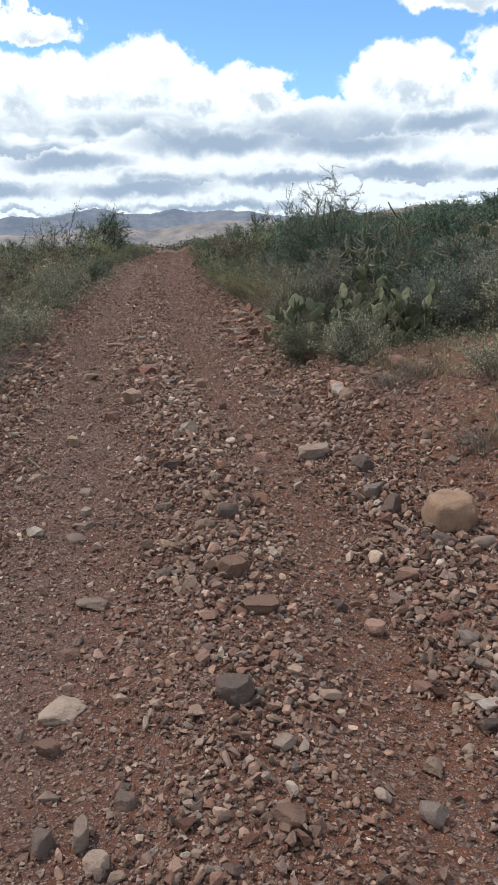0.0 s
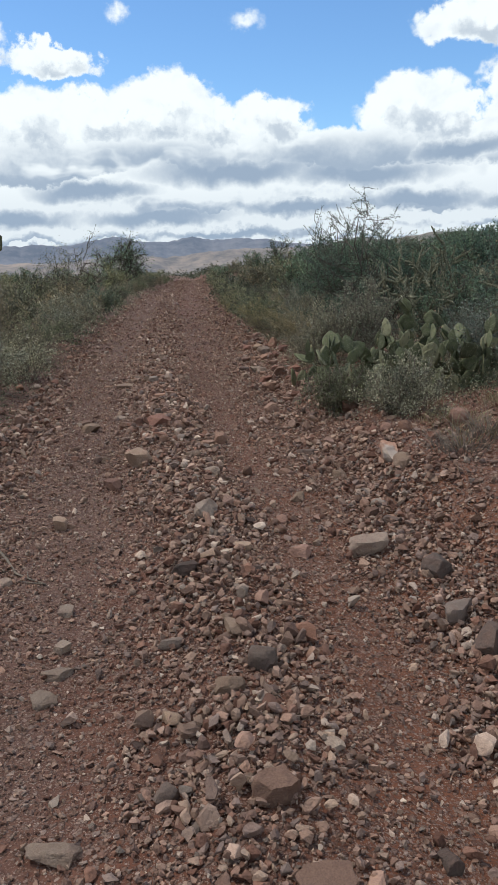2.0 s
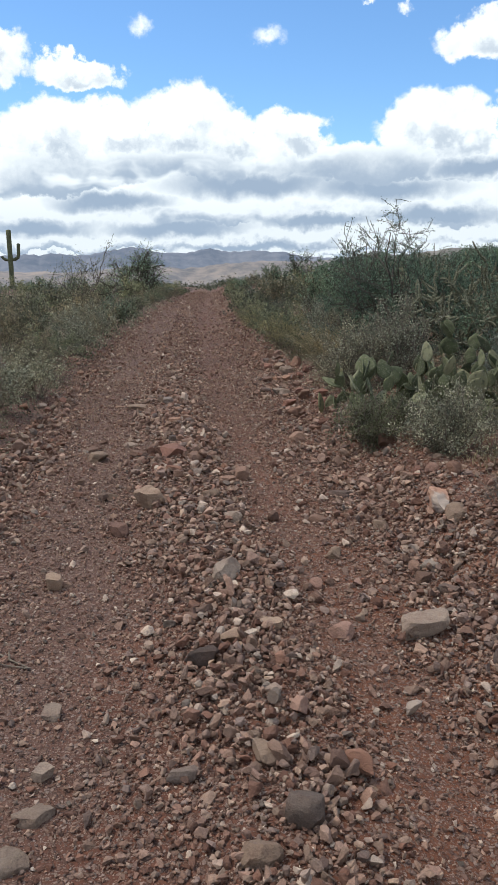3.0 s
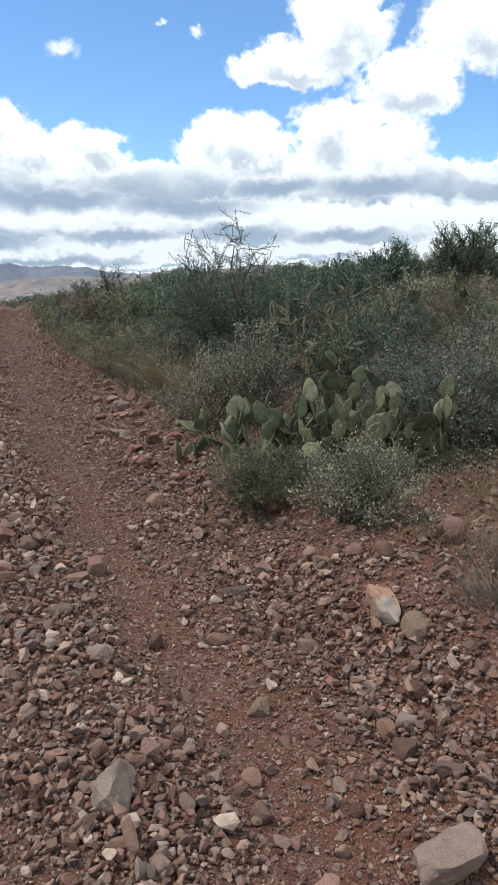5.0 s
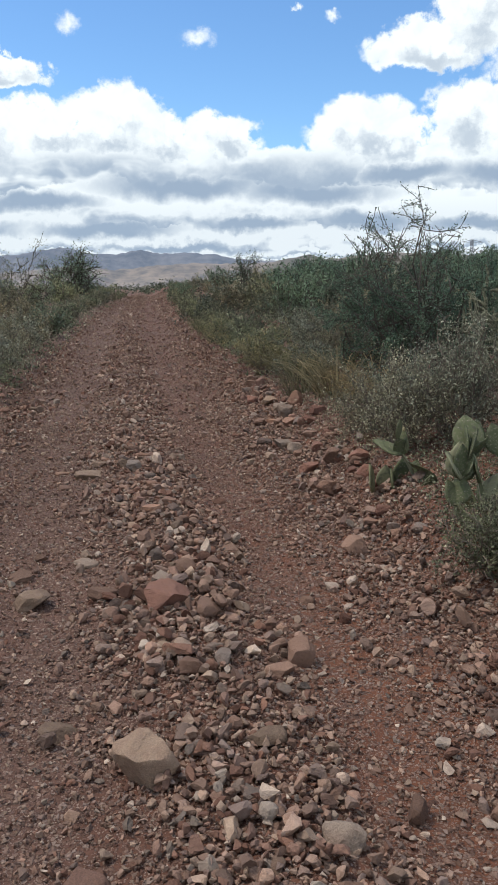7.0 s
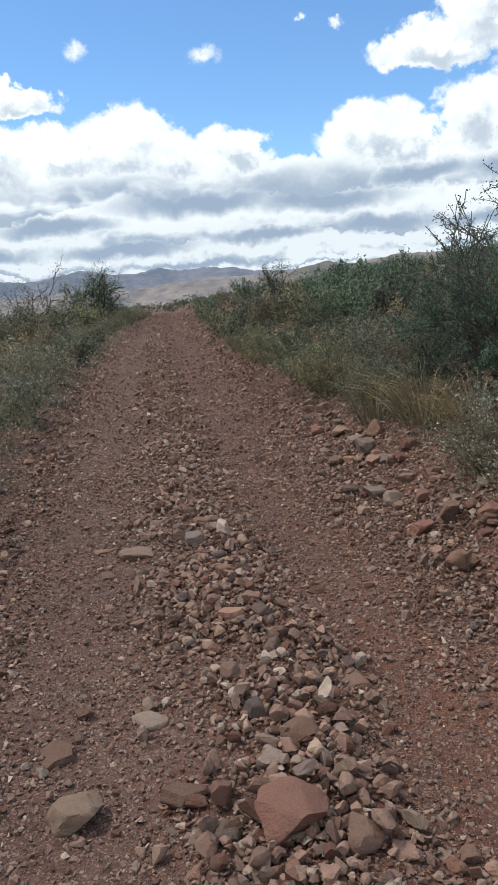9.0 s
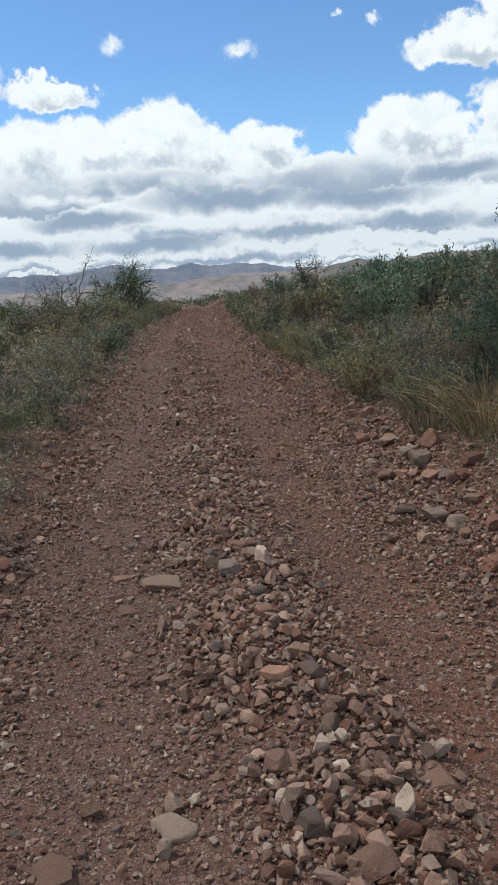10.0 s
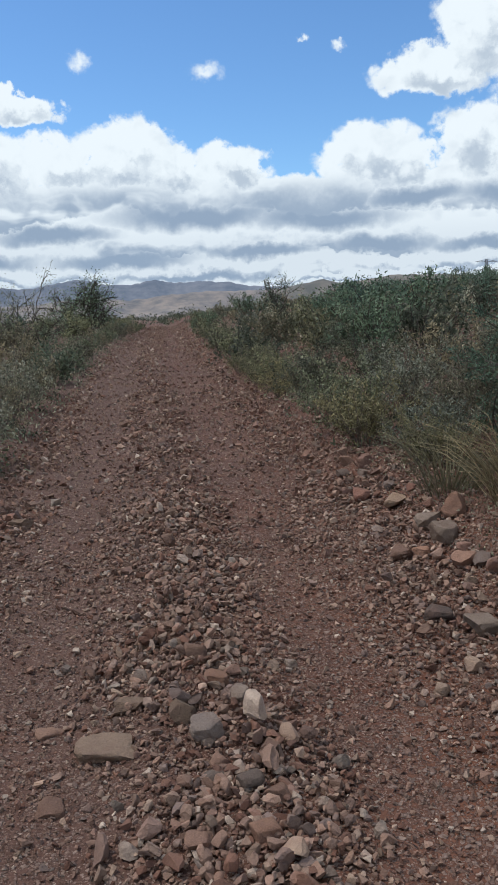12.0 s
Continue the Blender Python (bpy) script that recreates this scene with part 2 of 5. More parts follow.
def leaf_material(name, stops, rough=0.7):
    mat, n, bsdf = material(name, rough)
    geometry = n.add("ShaderNodeNewGeometry")
    base = colours(n, geometry.outputs["Random Per Island"], stops)
    where = n.add("ShaderNodeTexCoord").outputs["Object"]
    clump = n.noise(where, 4.0, 3.0)
    base = n.mix(0.8, base, n.mix(1.0, base, colours(n, clump, [(0.3, (0.5, 0.52, 0.52)), (0.7, (1.4, 1.34, 1.2))]), "MULTIPLY"))
    whole = n.add("ShaderNodeObjectInfo").outputs["Random"]
    base = n.mix(n.ramp(whole, 0.0, 1.0, 0.0, 1.0, False), n.mix(1.0, base, (0.62, 0.68, 0.72, 1), "MULTIPLY"), n.mix(1.0, base, (1.30, 1.18, 1.05, 1), "MULTIPLY"))
    n.put(base, bsdf.inputs["Base Color"])
    thin, mixed_leaf = n.add("ShaderNodeBsdfTranslucent"), n.add("ShaderNodeMixShader")
    n.put(base, thin.inputs[0])
    n.put(0.28, mixed_leaf.inputs[0])
    n.put(bsdf.outputs[0], mixed_leaf.inputs[1])
    n.put(thin.outputs[0], mixed_leaf.inputs[2])
    out = [node for node in n.tree.nodes if node.type == "OUTPUT_MATERIAL"][0]
    n.put(mixed_leaf.outputs[0], out.inputs[0])
    return mat


def bark_material(name, dark, light):
    mat, n, bsdf = material(name, 0.95)
    where = n.add("ShaderNodeTexCoord").outputs["Object"]
    grain = n.noise(n.vec("MULTIPLY", where, (60, 60, 12)), 1.0, 4.0, 0.6)
    n.put(colours(n, grain, [(0.3, dark), (0.7, light)]), bsdf.inputs["Base Color"])
    bump(n, bsdf, grain, 0.6, 0.004)
    return mat


PINK_STONES = [(0.0, (0.141, 0.070, 0.050)), (0.16, (0.206, 0.114, 0.084)), (0.3, (0.200, 0.150, 0.132)), (0.45, (0.271, 0.176, 0.134)),
               (0.58, (0.222, 0.136, 0.103)), (0.72, (0.315, 0.232, 0.178)), (0.84, (0.292, 0.180, 0.139)), (0.95, (0.455, 0.372, 0.308)), (1.0, (0.119, 0.096, 0.084))]
DIRT = dirt_material()
GRAVEL = stone_material("gravel_stone", PINK_STONES, True)
STONE = stone_material("loose_stone", PINK_STONES, False)
TONES = {
    "tan": [(0.0, (0.209, 0.148, 0.109)), (1.0, (0.259, 0.187, 0.141))], "pink": [(0.0, (0.218, 0.126, 0.098)), (1.0, (0.268, 0.166, 0.133))],
    "pale": [(0.0, (0.242, 0.184, 0.147)), (1.0, (0.301, 0.237, 0.193))], "white": [(0.0, (0.310, 0.257, 0.218)), (1.0, (0.376, 0.320, 0.278))],
    "sand": [(0.0, (0.361, 0.235, 0.160)), (1.0, (0.389, 0.260, 0.180))], "banded": [(0.0, (0.399, 0.235, 0.154)), (1.0, (0.437, 0.260, 0.175))],
    "grey": [(0.0, (0.159, 0.123, 0.104)), (1.0, (0.200, 0.158, 0.137))], "dark": [(0.0, (0.080, 0.060, 0.052)), (1.0, (0.108, 0.083, 0.072))],
    "brown": [(0.0, (0.167, 0.101, 0.075)), (1.0, (0.209, 0.131, 0.099))], "red": [(0.0, (0.163, 0.081, 0.060)), (1.0, (0.197, 0.101, 0.077))],
    "orange": [(0.0, (0.242, 0.137, 0.096)), (1.0, (0.284, 0.170, 0.124))],
}


def banded_material():
    """Orange rock with a white mineral band through it."""
    mat, n, bsdf = material("banded_rock", 0.85)
    where = n.add("ShaderNodeTexCoord").outputs["Object"]
    apart = n.add("ShaderNodeSeparateXYZ")
    n.put(n.vec("ADD", where, n.vec("SCALE", n.vec("SUBTRACT", n.noise(where, 14.0, 4.0, 0.6, True), (0.5, 0.5, 0.5)), 0.16)), apart.inputs[0])
    base = colours(n, n.noise(where, 22.0, 4.0, 0.6), [(0.3, (0.30, 0.15, 0.095)), (0.7, (0.46, 0.28, 0.20))])
    base = n.mix(n.ramp(apart.outputs[1], -0.05, -0.10, 0.0, 0.8), base, (0.42, 0.36, 0.31, 1))
    n.put(base, bsdf.inputs["Base Color"])
    bump(n, bsdf, n.noise(where, 60.0, 4.0, 0.65), 0.8, 0.012)
    return mat


ROCK = {tone: stone_material(tone + "_rock", stops, False, 0.5) for tone, stops in TONES.items()}
LEAF_GREY = leaf_material("grey_leaf", [(0.0, (0.064, 0.072, 0.055)), (0.5, (0.231, 0.249, 0.197)), (1.0, (0.457, 0.480, 0.401))])
LEAF_OLIVE = leaf_material("olive_leaf", [(0.0, (0.057, 0.066, 0.042)), (0.5, (0.187, 0.211, 0.136)), (1.0, (0.331, 0.368, 0.258))])
LEAF_YELLOW = leaf_material("yellowish_leaf", [(0.0, (0.080, 0.078, 0.042)), (0.5, (0.23, 0.22, 0.125)), (1.0, (0.41, 0.39, 0.25))])
LEAF_DARK = leaf_material("dark_leaf", [(0.0, (0.033, 0.054, 0.037)), (0.5, (0.113, 0.174, 0.125)), (1.0, (0.213, 0.310, 0.240))])
LEAF_GREEN = leaf_material("green_leaf", [(0.0, (0.044, 0.051, 0.031)), (0.5, (0.145, 0.157, 0.107)), (1.0, (0.272, 0.268, 0.201))])
LEAF_BROWN = leaf_material("brown_scrub_leaf", [(0.0, (0.070, 0.064, 0.042)), (0.5, (0.217, 0.200, 0.138)), (1.0, (0.383, 0.352, 0.260))])
ROCK["banded"] = banded_material()
STRAW = leaf_material("dry_grass", [(0.0, (0.17, 0.140, 0.080)), (0.5, (0.31, 0.260, 0.160)), (1.0, (0.45, 0.390, 0.260))])
BARK = bark_material("grey_bark", (0.035, 0.028, 0.024), (0.12, 0.100, 0.085))
TWIG = bark_material("dry_twig", (0.09, 0.070, 0.055), (0.22, 0.180, 0.145))


# ---- mesh helpers ----
def mesh_data(name, verts, faces, mat, smooth=False):
    """A mesh from arrays: verts (n, 3) and faces (m, k) with one k."""
    verts, faces = np.asarray(verts, np.float32), np.asarray(faces, np.int32)
    m, k = faces.shape
    data = bpy.data.meshes.new(name)
    data.vertices.add(len(verts))
    data.vertices.foreach_set("co", verts.ravel())
    data.loops.add(m * k)
    data.loops.foreach_set("vertex_index", faces.ravel())
    data.polygons.add(m)
    data.polygons.foreach_set("loop_start", np.arange(0, m * k, k, dtype=np.int32))
    data.polygons.foreach_set("use_smooth", np.full(m, smooth))
    data.materials.append(mat)
    data.update(calc_edges=True)
    data.validate()
    return data


def under(ob, parent, label=""):
    ob.parent = parent
    if label:
        ob["label"] = label
    return ob


def part(name, bm, mat, parent, label="", smooth=False):
    data = bpy.data.meshes.new(name)
    bm.to_mesh(data)
    bm.free()
    data.materials.append(mat)
    if smooth:
        data.polygons.foreach_set("use_smooth", np.ones(len(data.polygons), bool))
    return under(new(name, data), parent, label)


def thing(name, place, label, category, group="", turn=0.0, size=1.0):
    ob = new(name)
    ob.empty_display_size = 0.1
    ob.matrix_basis = pose(*place, 0, 0, turn) @ Matrix.Scale(size, 4)
    return tagged(ob, label, category, group)


def smooth_step(lo, hi, v):
    u = np.clip((v - lo) / (hi - lo), 0, 1)
    return u * u * (3 - 2 * u)


class Waves:
    """Cheap smooth noise in the plane for arrays."""

    def __init__(self, seed, scale, octaves=4):
        rng = np.random.default_rng(seed)
        self.waves = []
        for o in range(octaves):
            for _ in range(5):
                a = rng.uniform(0, 2 * math.pi)
                k = 2 * math.pi / scale * 1.9 ** o * rng.uniform(0.7, 1.3)
                self.waves.append((k * math.cos(a), k * math.sin(a), rng.uniform(0, 6.28), 0.55 ** o))

    def __call__(self, x, y):
        return sum(w * np.sin(kx * x + ky * y + p) for kx, ky, p, w in self.waves) / 4.5


# ---- the lie of the land ----
def left_edge(y):
    return np.interp(y, [0, 4, 9, 20, 30, 44], [-1.15, -1.2, -1.5, -1.55, -1.35, -0.55])


def right_edge(y):
    return np.interp(y, [0, 4, 7, 9, 12, 20, 30, 44], [1.10, 1.15, 1.08, 0.95, 0.92, 0.80, 0.80, 0.68])


def ridge_line(y):
    return np.interp(y, [0.8, 2.3, 3.4, 4.6, 5.5, 6.5, 8, 10, 14, 24, 44], [0.34, 0.34, 0.29, 0.22, 0.10, -0.02, -0.11, -0.26, -0.32, -0.45, -0.10])


def bank_foot(y):
    """Where the bank beside the track begins to rise; farther out where a stony shoulder lies before it."""
    return np.interp(y, [0, 2.5, 4, 5, 7, 9, 12, 20, 30, 44], [1.95, 1.80, 1.40, 1.15, 1.08, 0.95, 0.92, 0.80, 0.80, 0.68])


WAVE_BIG, WAVE_MID, WAVE_FINE = Waves(3, 9.0), Waves(5, 1.6), Waves(8, 0.35, 3)


def height(x, y):
    x, y = np.asarray(x, float), np.asarray(y, float)
    left, right, ridge = left_edge(y), right_edge(y), ridge_line(y)
    z = 0.035 * np.exp(-((x - ridge) / 0.26) ** 2)
    z -= 0.030 * np.exp(-((x - ridge - 0.52) / 0.26) ** 2) + 0.030 * np.exp(-((x - ridge + 0.62) / 0.34) ** 2)
    out_r = np.maximum(x - bank_foot(y), 0)
    z -= 0.10 * smooth_step(0.45, 1.2, x) * smooth_step(4.8, 2.6, y)
    z += 0.20 * smooth_step(0.0, 0.55, out_r) + 0.05 * smooth_step(0.4, 2.0, out_r)
    z += np.minimum(0.075 * np.maximum(out_r - 0.8, 0), 2.0) * np.exp(-(np.maximum(y - 40, 0) / 60) ** 2)
    out_l = np.maximum(left - x, 0)
    z += 0.09 * smooth_step(0.0, 0.5, out_l)
    off = smooth_step(0.2, 1.5, np.maximum(out_r, out_l))
    near = np.exp(-(np.hypot(x, y) / 400.0) ** 2)
    z += near * (0.012 * WAVE_MID(x, y) * (1 + 2 * off) + 0.005 * WAVE_FINE(x, y) * (1 + off) + 0.12 * off * WAVE_BIG(x, y))
    z -= 62.0 * smooth_step(0, 1, np.clip((y - 43.0) / 1500.0, 0, 1) ** 0.75) * (y > 43)
    z -= 30.0 * smooth_step(80, 1200, np.abs(x))
    return z


def spread(inner_lo, inner_hi, step, far, growth=1.16):
    inner = list(np.arange(inner_lo, inner_hi + step / 2, step))
    up, down, d = [inner[-1]], [inner[0]], step
    while up[-1] < far:
        d = min(d * growth, 260.0)
        up.append(up[-1] + d)
    d = step
    while down[-1] > -far:
        d = min(d * growth, 260.0)
        down.append(down[-1] - d)
    return np.array(down[:0:-1] + inner + up[1:])


def build_ground():
    xs, ys = spread(-2.0, 2.8, 0.048, 4200, 1.2), spread(0.4, 10.0, 0.055, 4200)
    gx, gy = np.meshgrid(xs, ys)
    verts = np.stack([gx, gy, height(gx, gy)], -1).reshape(-1, 3)
    nx, ny = len(xs), len(ys)
    i = (np.arange(ny - 1)[:, None] * nx + np.arange(nx - 1)[None]).ravel()
    faces = np.stack([i, i + 1, i + nx + 1, i + nx], 1)
    ob = new("ground", mesh_data("ground", verts, faces, DIRT, True))
    return tagged(ob, "reddish dirt ground with a stony two-rut track across desert scrub", "ground", kind="structure")


ground = build_ground()


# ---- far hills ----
def hill_material(name, low, high, haze_glow):
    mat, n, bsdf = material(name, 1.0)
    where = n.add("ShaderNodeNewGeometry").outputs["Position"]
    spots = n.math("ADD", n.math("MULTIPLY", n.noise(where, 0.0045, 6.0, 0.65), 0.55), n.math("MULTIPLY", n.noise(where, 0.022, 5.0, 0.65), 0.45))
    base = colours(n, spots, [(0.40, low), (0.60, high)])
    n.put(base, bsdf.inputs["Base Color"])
    # distance haze is put into the surface as an even bluish glow
    bsdf.inputs["Emission Color"].default_value = (*haze_glow, 1)
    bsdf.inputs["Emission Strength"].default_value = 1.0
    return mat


def build_hills(name, label, distance, depth, profile, base, seed, rough, mat):
    """A range seen from the track: crest heights given as azimuth and elevation in degrees."""
    rng = np.random.default_rng(seed)
    az = np.radians(np.arange(-50, 50.01, 0.16))
    crest = np.tan(np.radians(np.interp(np.degrees(az), [p[0] for p in profile], [p[1] for p in profile]))) * distance + 1.5
    rows = np.linspace(0, 1, 26)
    wave, fine = Waves(seed, 9.0, 5), Waves(seed + 1, 3.0, 4)
    a, v = np.meshgrid(az, rows)
    rise = np.interp(v, [0, 0.5, 0.75, 1], [0, 0.42, 1.0, 0.55])
    spur = np.abs(wave(np.degrees(a) + 1.5 * v, 7 * v)) * 0.55 + 0.2 * fine(np.degrees(a), 5 * v)
    top = crest[None] + rough * distance * 0.0016 * fine(np.degrees(a) * 2.2, 0 * v)
    z = base + (top - base) * np.clip(rise - spur * rise * (1 - np.clip((v - 0.4) / 0.35, 0, 1)) * 0.9, 0, 1.1)
    r = distance + depth * (v - 0.75) + depth * 0.06 * wave(np.degrees(a), 4 * v + 3)
    verts = np.stack([r * np.sin(a), r * np.cos(a), z], -1).reshape(-1, 3)
    nx, ny = len(az), len(rows)
    i = (np.arange(ny - 1)[:, None] * nx + np.arange(nx - 1)[None]).ravel()
    faces = np.stack([i, i + 1, i + nx + 1, i + nx], 1)
    ob = new(name, mesh_data(name, verts, faces, mat, True))
    return tagged(ob, label, "mountains", kind="structure")


# the last colour of each is the glow that stands in for haze
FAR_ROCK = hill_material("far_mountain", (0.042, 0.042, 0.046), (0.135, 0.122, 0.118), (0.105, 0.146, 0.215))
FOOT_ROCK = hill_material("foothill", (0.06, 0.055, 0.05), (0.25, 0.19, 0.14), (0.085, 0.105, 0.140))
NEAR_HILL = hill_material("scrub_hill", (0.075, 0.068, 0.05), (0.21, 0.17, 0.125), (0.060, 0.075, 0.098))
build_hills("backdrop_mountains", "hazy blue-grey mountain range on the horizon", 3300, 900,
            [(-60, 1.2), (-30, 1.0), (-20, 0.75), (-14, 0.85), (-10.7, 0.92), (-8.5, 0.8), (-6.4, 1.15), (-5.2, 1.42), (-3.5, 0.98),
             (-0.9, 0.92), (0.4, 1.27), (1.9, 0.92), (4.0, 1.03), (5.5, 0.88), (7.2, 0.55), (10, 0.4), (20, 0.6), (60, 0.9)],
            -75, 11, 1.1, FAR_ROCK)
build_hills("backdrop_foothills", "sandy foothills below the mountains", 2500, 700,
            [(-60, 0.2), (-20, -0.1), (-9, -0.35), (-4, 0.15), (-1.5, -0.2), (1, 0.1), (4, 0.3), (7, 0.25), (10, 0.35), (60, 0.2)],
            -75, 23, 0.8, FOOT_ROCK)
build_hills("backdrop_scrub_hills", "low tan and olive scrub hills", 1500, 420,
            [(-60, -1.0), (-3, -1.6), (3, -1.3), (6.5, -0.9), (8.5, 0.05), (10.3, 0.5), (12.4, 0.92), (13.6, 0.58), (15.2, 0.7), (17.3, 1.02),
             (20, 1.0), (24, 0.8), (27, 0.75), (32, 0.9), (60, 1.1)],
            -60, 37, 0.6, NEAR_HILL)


# ---- shrubs ----
def normals(v):
    return v / np.maximum(np.linalg.norm(v, axis=-1, keepdims=True), 1e-9)


def grow(rng, stems, tall, wide, levels, twigs, wobble=0.35, lean=0.8, thick=0.012, flat=0.0):
    """Branch polylines of a shrub: a list of (points, radius at base, level)."""
    lines = []

    def limb(start, way, length, radius, level):
        count = 5 if level == 0 else 3
        pts, at, d = [start], start, way
        for _ in range(count):
            d = d + rng.normal(0, wobble, 3) * 0.45
            d[2] += 0.10 - flat * level
            d = d / np.linalg.norm(d)
            at = at + d * length / count
            if at[2] < 0.02:
                at[2] = 0.02
            pts.append(at)
        pts = np.array(pts)
        lines.append((pts, radius, level))
        if level < levels:
            for _ in range(twigs):
                u = rng.uniform(0.25, 1.0) * count
                k = min(int(u), count - 1)
                spot = pts[k] + (pts[k + 1] - pts[k]) * (u - k)
                side = d + rng.normal(0, 0.75, 3)
                side /= np.linalg.norm(side)
                limb(spot, side, length * rng.uniform(0.38, 0.62), radius * 0.55, level + 1)

    for s in range(stems):
        a = rng.uniform(0, 2 * math.pi)
        out = lean * math.sqrt(rng.uniform(0.02, 1.0))
        way = np.array([math.cos(a) * out * wide / tall, math.sin(a) * out * wide / tall, 1.0 - 0.45 * out])
        reach = np.linalg.norm(way)
        length = tall * rng.uniform(0.6, 0.95) * (0.7 + 0.3 * reach)
        start = np.array([math.cos(a), math.sin(a), 0]) * wide * 0.12 * rng.uniform(0, 1)
        limb(start - np.array([0, 0, 0.03]), way / reach, length, thick * rng.uniform(0.7, 1.2), 0)
    return lines


def tubes(lines, sides=3, least=0.0012):
    verts, faces, base = [], [], 0
    ring = np.arange(sides) * 2 * math.pi / sides
    for pts, radius, _ in lines:
        n = len(pts)
        along = normals(np.gradient(pts, axis=0))
        one = normals(np.cross(along, np.array([0.31, 0.55, 0.77])))
        two = np.cross(along, one)
        r = np.maximum(radius * np.linspace(1, 0.35, n), least)[:, None, None]
        circle = pts[:, None] + r * (one[:, None] * np.cos(ring)[None, :, None] + two[:, None] * np.sin(ring)[None, :, None])
        verts.append(circle.reshape(-1, 3))
        i = base + (np.arange(n - 1)[:, None] * sides + np.arange(sides)[None])
        j = base + (np.arange(n - 1)[:, None] * sides + (np.arange(sides)[None] + 1) % sides)
        faces.append(np.stack([i, j, j + sides, i + sides], -1).reshape(-1, 4))
        base += n * sides
    return np.concatenate(verts), np.concatenate(faces)


def leaves(rng, lines, count, long, wide, from_level=1, scatter=0.02, droop=0.0, simple=False):
    """Small leaf blades along the outer twigs, each a rhombus folded along its rib."""
    use = [pts for pts, _, level in lines if level >= from_level]
    weight = np.array([np.linalg.norm(p[-1] - p[0]) for p in use])
    pick = rng.choice(len(use), count, p=weight / weight.sum())
    u = rng.uniform(0.12, 1.0, count) * 3
    k = np.minimum(u.astype(int), 2)
    stack = np.array(use)
    spot = stack[pick, k] + (stack[pick, k + 1] - stack[pick, k]) * (u - k)[:, None]
    spot = spot + rng.normal(0, scatter, (count, 3))
    way = normals(rng.normal(0, 1, (count, 3)) + np.array([0, 0, 0.45 - droop]))
    side = normals(np.cross(way, rng.normal(0, 1, (count, 3))))
    fold = np.cross(way, side)
    size = rng.uniform(0.65, 1.3, count)[:, None]
    a, b = way * long * size, side * wide * size * 0.5
    c = fold * wide * size * 0.18
    if simple:
        verts = np.stack([spot + b * 0.6, spot + a, spot - b * 1.4], 1).reshape(-1, 3)
        verts[:, 2] = np.maximum(verts[:, 2], 0.0)
        return verts, np.arange(count * 3).reshape(-1, 3)
    verts = np.stack([spot, spot + a * 0.45 + b + c, spot + a, spot + a * 0.45 - b + c], 1).reshape(-1, 3)
    verts[:, 2] = np.maximum(verts[:, 2], 0.0)
    return verts, np.arange(count * 4).reshape(-1, 4)


def shrub(name, label, category, group, seed, stems, tall, wide, levels, twigs, count, long, broad, leaf, bark,
          place, turn=0.0, size=1.0, thick=0.012, scatter=0.02, wobble=0.35, lean=0.8, flat=0.0, simple=False):
    rng = np.random.default_rng(seed)
    lines = grow(rng, stems, tall, wide, levels, twigs, wobble, lean, thick, flat)
    ob = thing(name, place, label, category, group, turn, size)
    under(new("stem", mesh_data("stem", *tubes(lines), bark)), ob)
    under(new("crown", mesh_data("crown", *leaves(rng, lines, count, long, broad, 1, scatter, simple=simple), leaf)), ob)
    return ob


def ground_at(x, y):
    return float(height(np.array([x]), np.array([y]))[0])


def again(ob, x, y, turn, size, label=""):
    twin = copy_thing(ob, pose(x, y, ground_at(x, y) - 0.02, 0, 0, turn) @ Matrix.Scale(size, 4))
    twin.matrix_basis = pose(x, y, ground_at(x, y) - 0.02, 0, 0, turn) @ Matrix.Scale(size, 4)
    if label:
        twin["label"] = label
    return twin


def on_ground(x, y, sink=0.02):
    return (x, y, ground_at(x, y) - sink)


EDGE_GROUP = "desert shrubs along the track"
# near shrubs at the bend of the bank
grey_near = shrub("bursage_shrub", "grey-leaved twiggy shrub on the stony bank beside the track", "shrub", EDGE_GROUP, 41,
                  34, 0.44, 0.52, 2, 5, 13000, 0.017, 0.0085, LEAF_GREY, TWIG, on_ground(1.80, 6.25), thick=0.006)
olive_near = shrub("bursage_shrub", "yellowish green leafy shrub on the bank beside the track", "shrub", EDGE_GROUP, 42,
                   30, 0.36, 0.44, 2, 5, 9000, 0.017, 0.009, LEAF_YELLOW, TWIG, on_ground(1.40, 6.80), thick=0.006)
twig_near = shrub("bursage_shrub", "sparse grey shrub with many bare twigs behind the cactus", "shrub", EDGE_GROUP, 43,
                  32, 0.80, 0.62, 2, 5, 8000, 0.022, 0.011, LEAF_GREY, TWIG, on_ground(2.05, 8.75), thick=0.007)
